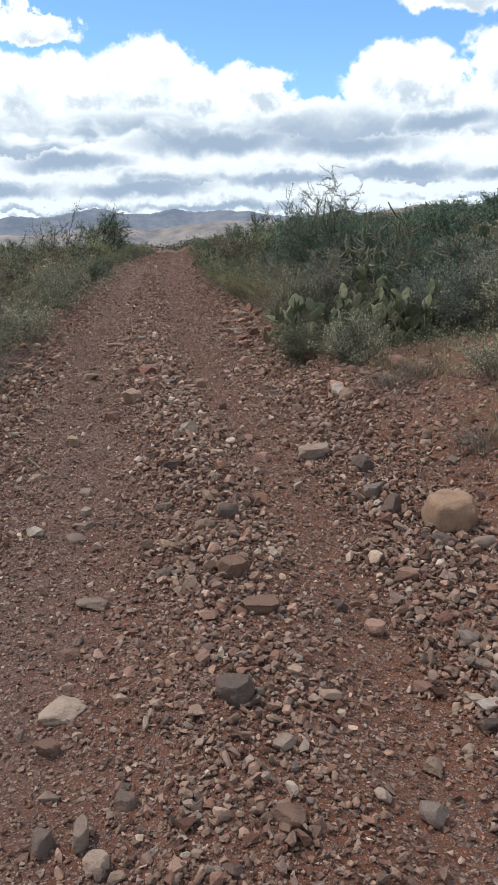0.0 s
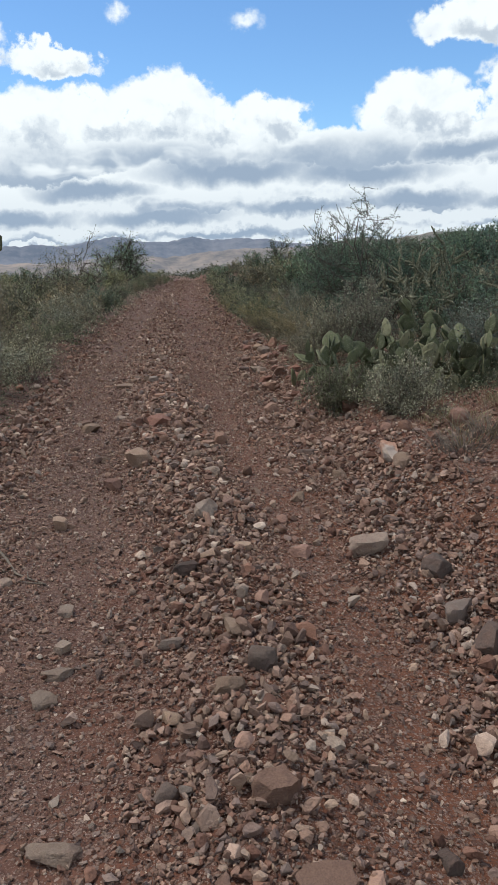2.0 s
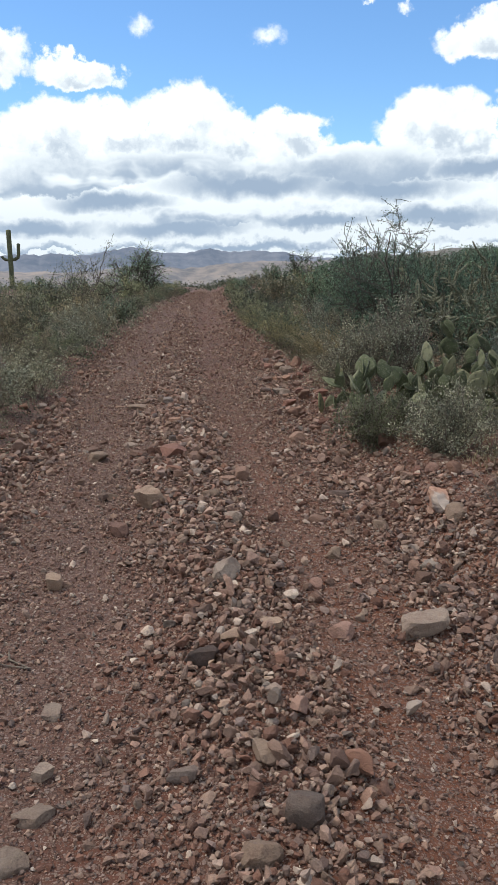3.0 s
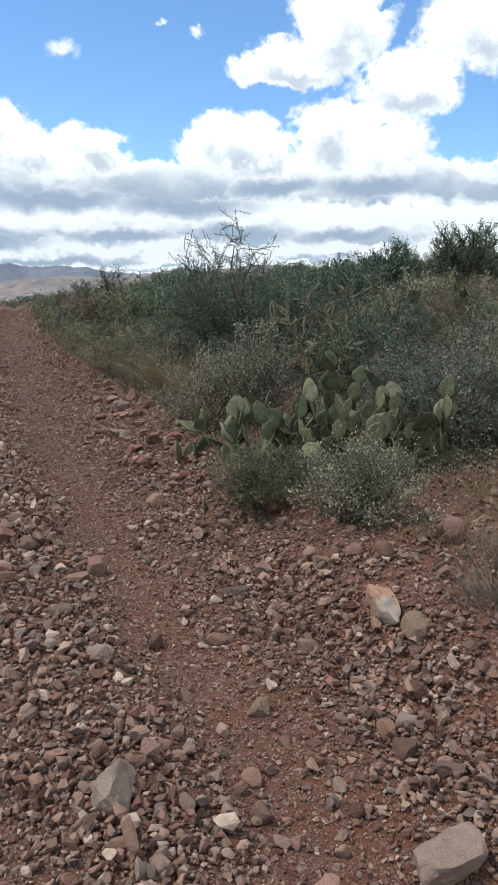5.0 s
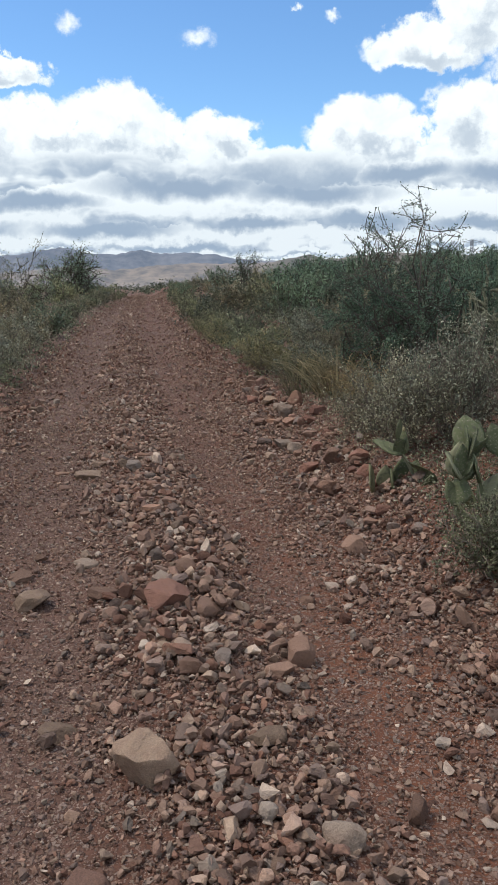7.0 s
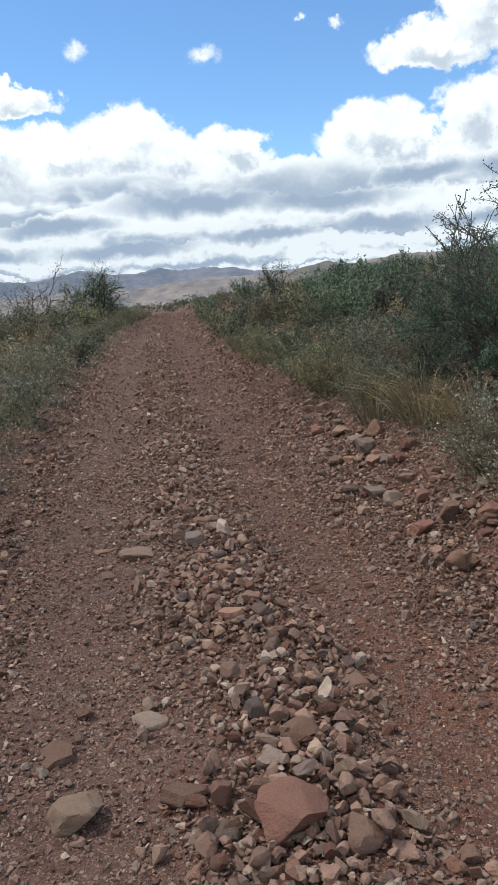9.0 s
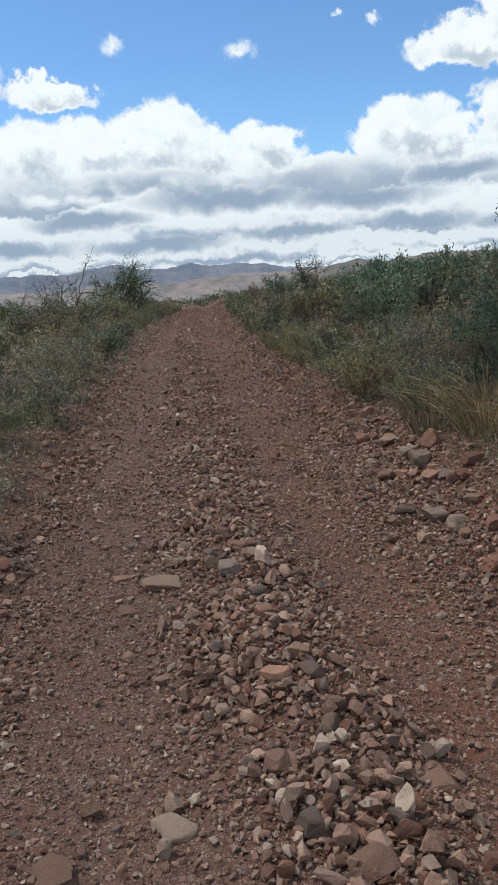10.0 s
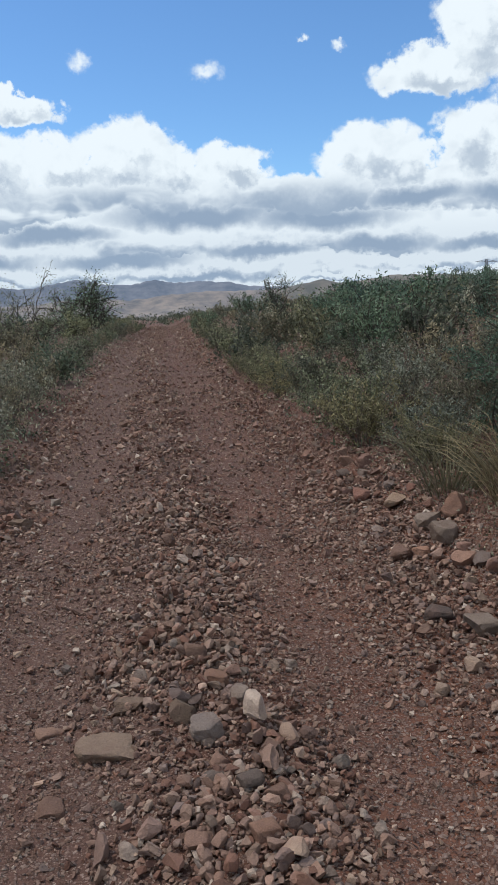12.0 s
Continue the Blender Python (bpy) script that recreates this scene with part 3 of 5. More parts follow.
# plainer kinds that are repeated, nearer and farther ones
MID = {
    "green": shrub("creosote_bush", "green small-leaved bush on the track's edge", "shrub", EDGE_GROUP, 44,
                   17, 0.75, 0.75, 2, 3, 4800, 0.030, 0.015, LEAF_GREEN, BARK, on_ground(1.45, 15.9), simple=True, thick=0.008),
    "olive": shrub("creosote_bush", "olive rounded desert bush with fine twigs", "shrub", EDGE_GROUP, 45,
                   18, 0.70, 0.80, 2, 3, 4800, 0.030, 0.015, LEAF_OLIVE, TWIG, on_ground(1.5, 13.9), simple=True, thick=0.008),
    "dark": shrub("creosote_bush", "dark green dense desert bush", "shrub", EDGE_GROUP, 46,
                  20, 1.05, 1.1, 2, 3, 6500, 0.034, 0.017, LEAF_DARK, BARK, on_ground(4.2, 14.6), simple=True, thick=0.012),
    "grey": shrub("bursage_shrub", "grey-green low desert shrub with dry twigs", "shrub", EDGE_GROUP, 47,
                  20, 0.55, 0.62, 2, 3, 4600, 0.026, 0.013, LEAF_GREY, TWIG, on_ground(-1.75, 9.8), simple=True, thick=0.007),
    "yellow": shrub("bursage_shrub", "low yellowish green mounded shrub at the track's edge", "shrub", EDGE_GROUP, 49,
                    22, 0.52, 0.66, 2, 3, 5200, 0.026, 0.012, LEAF_YELLOW, TWIG, on_ground(1.40, 13.3), simple=True, thick=0.007),
    "brown": shrub("bursage_shrub", "brownish half-dry desert shrub", "shrub", EDGE_GROUP, 48,
                   20, 0.60, 0.62, 2, 3, 4200, 0.026, 0.012, LEAF_BROWN, TWIG, on_ground(-2.05, 11.2), simple=True, thick=0.007),
}
FAR = {
    "green": shrub("creosote_bush", "green desert bush in the scrub", "shrub", EDGE_GROUP, 54,
                   12, 0.85, 0.85, 1, 3, 1250, 0.062, 0.036, LEAF_GREEN, BARK, on_ground(1.35, 21.0), simple=True, thick=0.012, scatter=0.05),
    "olive": shrub("creosote_bush", "olive desert bush in the scrub", "shrub", EDGE_GROUP, 55,
                   12, 0.80, 0.90, 1, 3, 1250, 0.062, 0.036, LEAF_OLIVE, TWIG, on_ground(-2.05, 20.4), simple=True, thick=0.012, scatter=0.05),
    "dark": shrub("creosote_bush", "dark green tall bush in the scrub", "shrub", EDGE_GROUP, 56,
                  12, 1.15, 1.15, 1, 4, 1700, 0.070, 0.035, LEAF_DARK, BARK, on_ground(3.4, 21.5), simple=True, thick=0.016, scatter=0.05),
    "grey": shrub("bursage_shrub", "grey desert shrub in the scrub", "shrub", EDGE_GROUP, 57,
                  14, 0.62, 0.70, 1, 3, 1150, 0.055, 0.028, LEAF_GREY, TWIG, on_ground(-2.7, 18.5), simple=True, thick=0.010, scatter=0.04),
    "brown": shrub("bursage_shrub", "brownish half-dry shrub in the scrub", "shrub", EDGE_GROUP, 58,
                   14, 0.70, 0.72, 1, 3, 1150, 0.055, 0.026, LEAF_BROWN, TWIG, on_ground(-3.4, 22.0), simple=True, thick=0.010, scatter=0.04),
}
# the large thorn bush with bare twigs rising out of it
mesquite = shrub("mesquite_bush", "large dark green thorny bush with bare dark twigs rising out", "bush", "", 51,
                 28, 1.15, 1.75, 3, 3, 46000, 0.025, 0.011, LEAF_DARK, BARK, on_ground(2.95, 11.7), thick=0.022, wobble=0.5, lean=1.0, flat=0.03)
rng_top = np.random.default_rng(60)
top_lines = grow(rng_top, 7, 1.95, 0.95, 3, 4, 0.55, 0.85, 0.020, 0.02)
top_lines = [(pts + np.array([-0.25, -0.2, 0]), r, level) for pts, r, level in top_lines]
under(new("bare_top", mesh_data("bare_top", *tubes(top_lines, 3, 0.0035), BARK)), mesquite, "bare dark upper twigs")
under(new("top_crown", mesh_data("top_crown", *leaves(rng_top, top_lines, 8000, 0.024, 0.011, 2, 0.018), LEAF_DARK)), mesquite)
# trees and tall bushes that stand out against the sky
tree_left = shrub("mesquite_tree", "small dark mesquite tree beside the far end of the track", "tree", "", 61,
                  7, 1.30, 1.6, 2, 8, 6000, 0.042, 0.022, LEAF_DARK, BARK, on_ground(-2.80, 37.4), size=1.6, thick=0.035, scatter=0.09, wobble=0.6, lean=0.9, flat=0.08)
shrub("mesquite_tree", "thin bare-twigged bush rising above the scrub", "tree", "", 62,
      6, 1.5, 1.0, 2, 7, 2600, 0.045, 0.022, LEAF_OLIVE, BARK, on_ground(-4.3, 31.0), size=1.25, thick=0.02, scatter=0.08, wobble=0.6, flat=0.03)
shrub("mesquite_tree", "upright dark bush standing above the scrub", "tree", "", 63,
      7, 1.55, 0.7, 2, 6, 1500, 0.06, 0.03, LEAF_DARK, BARK, on_ground(4.4, 36.5), thick=0.03, scatter=0.05)
shrub("mesquite_tree", "dark leafy mesquite tree on the rise", "tree", "", 64,
      13, 1.5, 1.3, 2, 6, 12000, 0.06, 0.028, LEAF_DARK, BARK, on_ground(11.2, 24.2), thick=0.04, scatter=0.05)
shrub("mesquite_tree", "tall open mesquite tree on the rise", "tree", "", 65,
      12, 1.85, 1.4, 2, 6, 12000, 0.06, 0.028, LEAF_DARK, BARK, on_ground(13.2, 23.4), thick=0.045, scatter=0.05)


def scatter_shrubs():
    rng = np.random.default_rng(77)
    # along the foot of the right bank
    for x, y, kind, size in [(1.62, 12.2, "yellow", 0.75), (1.25, 16.7, "yellow", 0.8), (1.2, 18.4, "yellow", 0.8), (1.15, 20.2, "yellow", 0.8), (1.45, 14.8, "olive", 0.6), (1.75, 12.7, "grey", 0.85), (1.35, 17.6, "olive", 0.8), (1.3, 19.3, "green", 0.75),
                             (1.55, 9.5, "brown", 0.75), (2.2, 10.0, "grey", 1.0), (2.6, 4.75, "grey", 0.62), (3.5, 6.9, "grey", 0.95),
                             (3.3, 8.4, "grey", 1.1), (3.35, 9.4, "dark", 0.8), (2.3, 13.3, "brown", 1.0), (2.4, 15.0, "grey", 1.2), (4.4, 8.0, "grey", 1.2),
                             (5.2, 7.4, "olive", 1.0), (4.6, 9.6, "brown", 1.2), (6.0, 9.2, "grey", 1.2), (4.6, 11.3, "dark", 0.9), (2.5, 16.8, "green", 1.0)]:
        again(MID[kind], x, y, rng.uniform(0, 360), size)
    for x, y, kind, size in [(1.25, 23.2, "olive", 0.75), (1.2, 25.3, "green", 0.8), (1.25, 27.8, "olive", 0.8), (1.3, 30.5, "green", 0.9),
                             (1.4, 33.5, "dark", 0.7), (7.0, 32.4, "dark", 1.0), (9.4, 29.9, "dark", 0.85), (10.4, 30.6, "dark", 0.75), (1.45, 37.0, "green", 0.9), (1.5, 40.5, "green", 0.9)]:
        again(FAR[kind], x, y, rng.uniform(0, 360), size)
    # along the left edge
    for x, y, kind, size in [(-1.75, 5.5, "olive", 0.62), (-1.85, 6.6, "grey", 0.8), (-1.95, 7.6, "brown", 0.85), (-2.0, 8.7, "grey", 1.0), (-2.1, 12.4, "olive", 0.85),
                             (-2.1, 13.8, "grey", 1.1), (-2.1, 15.3, "brown", 1.0), (-2.1, 17.0, "grey", 1.2), (-2.6, 6.0, "grey", 1.1), (-2.8, 7.4, "olive", 1.0),
                             (-2.9, 8.9, "brown", 1.25), (-2.9, 10.4, "grey", 1.3), (-3.1, 12.0, "olive", 1.1), (-3.0, 13.7, "brown", 1.3), (-3.1, 15.6, "green", 1.1), (-3.7, 9.6, "olive", 1.2)]:
        again(MID[kind], x, y, rng.uniform(0, 360), size)
    for x, y, kind, size in [(-2.1, 18.6, "brown", 0.9), (-2.0, 22.0, "olive", 0.75), (-2.0, 24.0, "brown", 0.85), (-1.95, 26.5, "olive", 0.75),
                             (-1.9, 29.0, "brown", 0.85), (-1.75, 32.0, "olive", 0.75), (-1.5, 35.0, "brown", 0.8), (-1.25, 38.0, "brown", 0.7), (-1.05, 40.5, "olive", 0.6), (-0.85, 43.0, "brown", 0.55),
                             (-1.9, 33.4, "brown", 0.8), (-1.75, 36.4, "olive", 0.75), (-2.1, 38.6, "brown", 0.9), (-1.7, 39.4, "grey", 0.8), (-1.6, 41.6, "olive", 0.8),
                             (-1.2, 42.2, "brown", 0.6), (-2.2, 41.8, "olive", 0.9), (-1.45, 43.4, "olive", 0.7), (-2.0, 43.8, "brown", 0.9)]:
        again(FAR[kind], x, y, rng.uniform(0, 360), size)
    # scrub beside the start of the walk
    for x, y, kind, size in [(-2.9, 3.6, "olive", 0.9), (-3.6, 2.0, "brown", 1.0), (-2.7, 0.6, "grey", 0.9), (-4.4, 4.4, "dark", 0.8), (-3.2, -1.4, "olive", 1.0), (-5.2, 0.8, "green", 1.0),
                             (4.6, 5.4, "grey", 1.0), (5.4, 3.4, "brown", 1.0), (4.4, 1.6, "olive", 0.9), (6.3, 5.0, "dark", 0.8), (4.0, -0.8, "grey", 1.0), (6.4, 1.0, "green", 1.0), (3.4, -3.2, "brown", 0.9), (-2.6, -3.6, "grey", 1.0)]:
        again(FAR[kind], x, y, rng.uniform(0, 360), size)
    # the scrub behind on both sides
    placed = []
    names = list(FAR)
    for side, count in ((1, 190), (-1, 90)):
        tries = 0
        while count and tries < 6000:
            tries += 1
            y = 7.5 + 40 * rng.uniform(0, 1) ** 1.4
            x = rng.uniform(2.0, 4 + 0.62 * y) if side > 0 else -rng.uniform(2.9, 3 + 0.42 * y)
            if math.hypot(x - 2.95, y - 11.7) < 1.6 or math.hypot(x - 2.4, y - 7.4) < 1.6:
                continue
            if side > 0 and (y < 12.5 and x < 6.2 or y < 17 and x < 2.4):
                continue
            if side < 0 and y < 16 and x > -3.8:
                continue
            if any(math.hypot(x - a, y - b) < 0.62 + 0.012 * y for a, b in placed):
                continue
            placed.append((x, y))
            kind = names[rng.choice(5, p=([0.12, 0.2, 0.16, 0.27, 0.25] if y < 22 else [0.2, 0.2, 0.3, 0.15, 0.15]) if side > 0 else [0.12, 0.3, 0.08, 0.2, 0.3])]
            size = rng.uniform(0.8, 1.15) * (1.15 if kind != "dark" else 0.95)
            again(FAR[kind] if y > 15.5 else MID[kind], x, y, rng.uniform(0, 360), size)
            count -= 1


scatter_shrubs()
SILVER = "dense silvery grey shrub on the bank beside prickly pears"
for x, y, turn, size in [(3.10, 7.25, 40, 1.35), (3.75, 7.35, 160, 1.5), (3.05, 8.2, 250, 1.1), (4.3, 8.3, 80, 1.7), (3.9, 9.2, 310, 1.1)]:
    again(grey_near, x, y, turn, size, SILVER)
again(twig_near, 1.62, 8.9, 200, 0.8, "sparse grey shrub with many bare twigs above the track")


def tufts(rng, x, y, blades, long, wide, lean, tip=0.12):
    """Small tufts of blades and leaves joined into one mesh."""
    count = len(x)
    z = height(x, y)
    a = rng.uniform(0, 2 * math.pi, (count, blades))
    out = rng.uniform(0.1, lean, (count, blades))
    scale = (rng.uniform(0.6, 1.3, count)[:, None] * rng.uniform(0.6, 1.1, (count, blades)))
    way = np.stack([np.cos(a) * out, np.sin(a) * out, np.ones_like(a)], -1)
    way = way / np.linalg.norm(way, axis=-1, keepdims=True)
    root = np.stack([x, y, z - 0.01], -1)[:, None] + np.stack([np.cos(a), np.sin(a), 0 * a], -1) * (rng.uniform(0, tip, (count, blades)) * 0.6)[..., None]
    side = np.stack([-np.sin(a + 0.6), np.cos(a + 0.6), 0 * a], -1) * (wide * 0.5)
    mid = root + way * (long * 0.55 * scale)[..., None]
    end = mid + (way + np.stack([np.cos(a), np.sin(a), -0.5 + 0 * a], -1) * 0.5 * lean) * (long * 0.45 * scale)[..., None]
    verts = np.stack([root, mid + side, end, mid - side], 2).reshape(-1, 3)
    return verts, np.arange(count * blades * 4).reshape(-1, 4)


def leaf_patches(rng, x, y, count, radius, tall, long, wide):
    """Low leafy patches, joined into one mesh: loose leaves over the ground, thickest near the middle of each patch."""
    n = len(x)
    a, r = rng.uniform(0, 2 * math.pi, (n, count)), radius * np.sqrt(rng.uniform(0, 1, (n, count)))
    px, py = x[:, None] + r * np.cos(a), y[:, None] + r * np.sin(a)
    pz = height(px, py) + tall * rng.uniform(0, 1, (n, count)) * (1.1 - r / radius) * rng.uniform(0.5, 1.2, n)[:, None]
    spot = np.stack([px, py, pz], -1).reshape(-1, 3)
    way = normals(rng.normal(0, 1, spot.shape) + np.array([0, 0, 0.5]))
    side = normals(np.cross(way, rng.normal(0, 1, spot.shape)))
    size = rng.uniform(0.6, 1.3, (len(spot), 1))
    verts = np.stack([spot + side * wide * 0.3, spot + way * long * size, spot - side * wide * 0.7], 1).reshape(-1, 3)
    return verts, np.arange(len(verts)).reshape(-1, 3)


def build_undergrowth():
    rng = np.random.default_rng(91)

    def area(count, side, y0, y1, slope):
        y = y0 + (y1 - y0) * rng.uniform(0, 1, count) ** 1.5
        if side > 0:
            return right_edge(y) + 0.55 + rng.uniform(0, 1, count) ** 1.2 * (1.5 + slope * y), y
        return left_edge(y) - 0.3 - rng.uniform(0, 1, count) ** 1.2 * (1.5 + slope * y), y

    for name, label, mat, count, long in (("undergrowth_olive", "low olive undergrowth between the shrubs", LEAF_OLIVE, 1300, 0.055),
                                          ("undergrowth_grey", "low grey-green undergrowth between the shrubs", LEAF_GREY, 1300, 0.05),
                                          ("undergrowth_brown", "dry brown undergrowth between the shrubs", LEAF_BROWN, 1500, 0.05)):
        xr, yr = area(count, 1, 6.6, 40, 0.55)
        xl, yl = area(int(count * 0.8), -1, 4.5, 40, 0.4)
        x, y = np.concatenate([xr, xl]), np.concatenate([yr, yl])
        clear = np.hypot(x - 1.9, y - 6.3) > 0.5
        x, y = x[clear], y[clear]
        close = y < 13
        v1, f1 = leaf_patches(rng, x[close], y[close], 70, 0.34, 0.28, long * 0.42, long * 0.22)
        v2, f2 = leaf_patches(rng, x[~close], y[~close], 26, 0.36, 0.30, long, long * 0.5)
        ob = new(name, mesh_data(name, np.concatenate([v1, v2]), np.concatenate([f1, f2 + len(v1)]), mat))
        tagged(ob, label, "undergrowth", kind="stuff")
    # dry grass on the bare bank and in the far scrub
    y = rng.uniform(2.6, 6.4, 260)
    x = right_edge(y) + 0.75 + rng.uniform(0, 2.6, 260)
    xf, yf = area(500, 1, 8, 40, 0.5)
    ob = new("dry_grass", mesh_data("dry_grass", *tufts(rng, np.concatenate([x, xf]), np.concatenate([y, yf]), 16, 0.16, 0.005, 1.0, 0.12), STRAW))
    tagged(ob, "thin straw-coloured dry grass on the bare bank", "grass", kind="stuff")
    # scrub far out on the flats
    y = rng.uniform(46, 220, 2600)
    x = rng.uniform(-0.75, 0.85, 2600) * y
    ob = new("far_scrub", mesh_data("far_scrub", *leaf_patches(rng, x, y, 30, 0.9, 0.75, 0.16, 0.09), LEAF_GREEN))
    tagged(ob, "distant olive desert scrub", "scrub", kind="stuff")


build_undergrowth()


def grass_clump(x, y, blades, long, seed, label, mat=STRAW):
    rng = np.random.default_rng(seed)
    a, out = rng.uniform(0, 2 * math.pi, blades), rng.uniform(0.05, 0.95, blades)
    way = normals(np.stack([np.cos(a) * out, np.sin(a) * out, np.ones(blades)], -1))
    root = np.stack([np.cos(a), np.sin(a), 0 * a], -1) * rng.uniform(0, 0.2, blades)[:, None]
    tall = long * rng.uniform(0.5, 1.1, blades)[:, None]
    lean_out = np.stack([np.cos(a), np.sin(a), -0.25 + 0 * a], -1)
    lines = [(np.array([r, r + w * t * 0.5, r + w * t * 0.85 + o * t * 0.1, r + w * t + o * t * 0.3]), 0.0030, 1)
             for r, w, t, o in zip(root, way, tall, lean_out)]
    ob = new("grass_clump", mesh_data("grass_clump", *tubes(lines, 3, 0.0012), mat))
    ob.matrix_basis = pose(*on_ground(x, y))
    return tagged(ob, label, "grass", "dry grass clumps")


grass_clump(1.72, 11.0, 170, 0.55, 5, "tall yellowish dry grass clump at the foot of the bank")
grass_clump(1.45, 11.45, 120, 0.48, 6, "tall yellowish dry grass clump at the foot of the bank")
grass_clump(1.98, 10.6, 120, 0.48, 7, "tall yellowish dry grass clump at the foot of the bank")
grass_clump(1.85, 4.95, 110, 0.17, 8, "short dry grey grass tuft beside a pointed rock", TWIG)
grass_clump(2.15, 5.3, 110, 0.18, 9, "short dry grey grass tuft on the bare bank", TWIG)
grass_clump(2.0, 3.5, 100, 0.16, 10, "short dry grey grass tuft on the bare bank", TWIG)


def dead_stick(points, radius, seed, label):
    """A dry fallen branch that lies on the ground, with a few short side twigs."""
    rng = np.random.default_rng(seed)
    pts = np.array([(x, y, ground_at(x, y) + radius * 0.8) for x, y in points])
    middle = pts.mean(0)
    lines = [(pts - middle, radius, 0)]
    for _ in range(4):
        k = rng.integers(1, len(pts))
        start = pts[k] - middle
        end = start + np.array([rng.normal(0, 0.05), rng.normal(0, 0.05), 0.015])
        lines.append((np.array([start, (start + end) / 2 + rng.normal(0, 0.006, 3), end]), radius * 0.5, 1))
    ob = new("dead_stick", mesh_data("dead_stick", *tubes(lines, 6, 0.0015), TWIG, True))
    ob.matrix_basis = pose(*middle)
    return tagged(ob, label, "stick", "fallen sticks")


dead_stick([(-0.85, 4.23), (-0.77, 4.09), (-0.69, 3.92), (-0.62, 3.86), (-0.53, 3.80)], 0.009, 3, "thin dry fallen stick on the dusty rut")
dead_stick([(1.72, 4.00), (1.66, 3.80), (1.65, 3.62), (1.60, 3.48)], 0.006, 4, "thin dry twig lying on the stony bank")

# ---- prickly pears ----
def cactus_material():
    mat, n, bsdf = material("cactus_skin", 0.8)
    where = n.add("ShaderNodeTexCoord").outputs["Object"]
    chance = n.add("ShaderNodeObjectInfo").outputs["Random"]
    base = colours(n, chance, [(0.0, (0.059, 0.070, 0.038)), (0.4, (0.090, 0.105, 0.052)), (0.75, (0.128, 0.138, 0.071)), (0.9, (0.181, 0.173, 0.090)), (1.0, (0.237, 0.237, 0.149))])
    blotch = n.noise(where, 14.0, 4.0, 0.6)
    base = n.mix(n.ramp(blotch, 0.46, 0.68, 0.0, 0.65), base, (0.20, 0.185, 0.13, 1))
    base = n.mix(n.ramp(n.noise(where, 3.5, 3.0), 0.5, 0.66, 0.0, 0.7), base, (0.055, 0.060, 0.040, 1))
    cells = n.add("ShaderNodeTexVoronoi")
    n.put(where, cells.inputs["Vector"])
    cells.inputs["Scale"].default_value = 11.0
    areole = n.ramp(cells.outputs["Distance"], 0.10, 0.26, 1.0, 0.0)
    base = n.mix(n.math("MULTIPLY", areole, 0.75), base, (0.27, 0.25, 0.19, 1))
    n.put(base, bsdf.inputs["Base Color"])
    bump(n, bsdf, n.math("ADD", areole, blotch), 0.5, 0.006)
    return mat


CACTUS = cactus_material()


def ball_mesh():
    bm = bmesh.new()
    bmesh.ops.create_icosphere(bm, subdivisions=1, radius=1.0)
    verts, faces = np.array([v.co[:] for v in bm.verts]), np.array([[v.index for v in f.verts] for f in bm.faces])
    bm.free()
    return verts, faces


def pad_mesh(seed):
    """One flat egg-shaped cactus pad, standing on its narrow end, one unit long."""
    rng = np.random.default_rng(seed)
    around, up = 14, 9
    verts, faces = [], []
    bend = rng.uniform(-0.12, 0.12)
    broad = rng.uniform(0.34, 0.44)
    for i in range(up + 1):
        v = i / up
        half = broad * math.sin(math.pi * v ** 0.78) ** 0.72 if 0 < v < 1 else 0.0
        half = max(half, 0.06 if i == 0 else 0.03)
        thick = 0.055 * (1 - 0.35 * v) + 0.01
        for k in range(around):
            a = 2 * math.pi * k / around
            verts.append((half * math.cos(a), min(thick, half) * math.sin(a) + bend * (v - 0.5) ** 2, v + 0.012 * rng.normal()))
    for i in range(up):
        for k in range(around):
            j = (k + 1) % around
            faces.append((i * around + k, i * around + j, (i + 1) * around + j, (i + 1) * around + k))
    return mesh_data("pad", verts, faces, CACTUS, True)


PADS = [pad_mesh(s) for s in range(6)]
FRUIT = stone_material("dry_cactus_fruit", [(0.0, (0.22, 0.15, 0.10)), (0.5, (0.34, 0.29, 0.20)), (1.0, (0.28, 0.26, 0.14))], False)
NUB = mesh_data("fruit", *ball_mesh(), FRUIT, True)


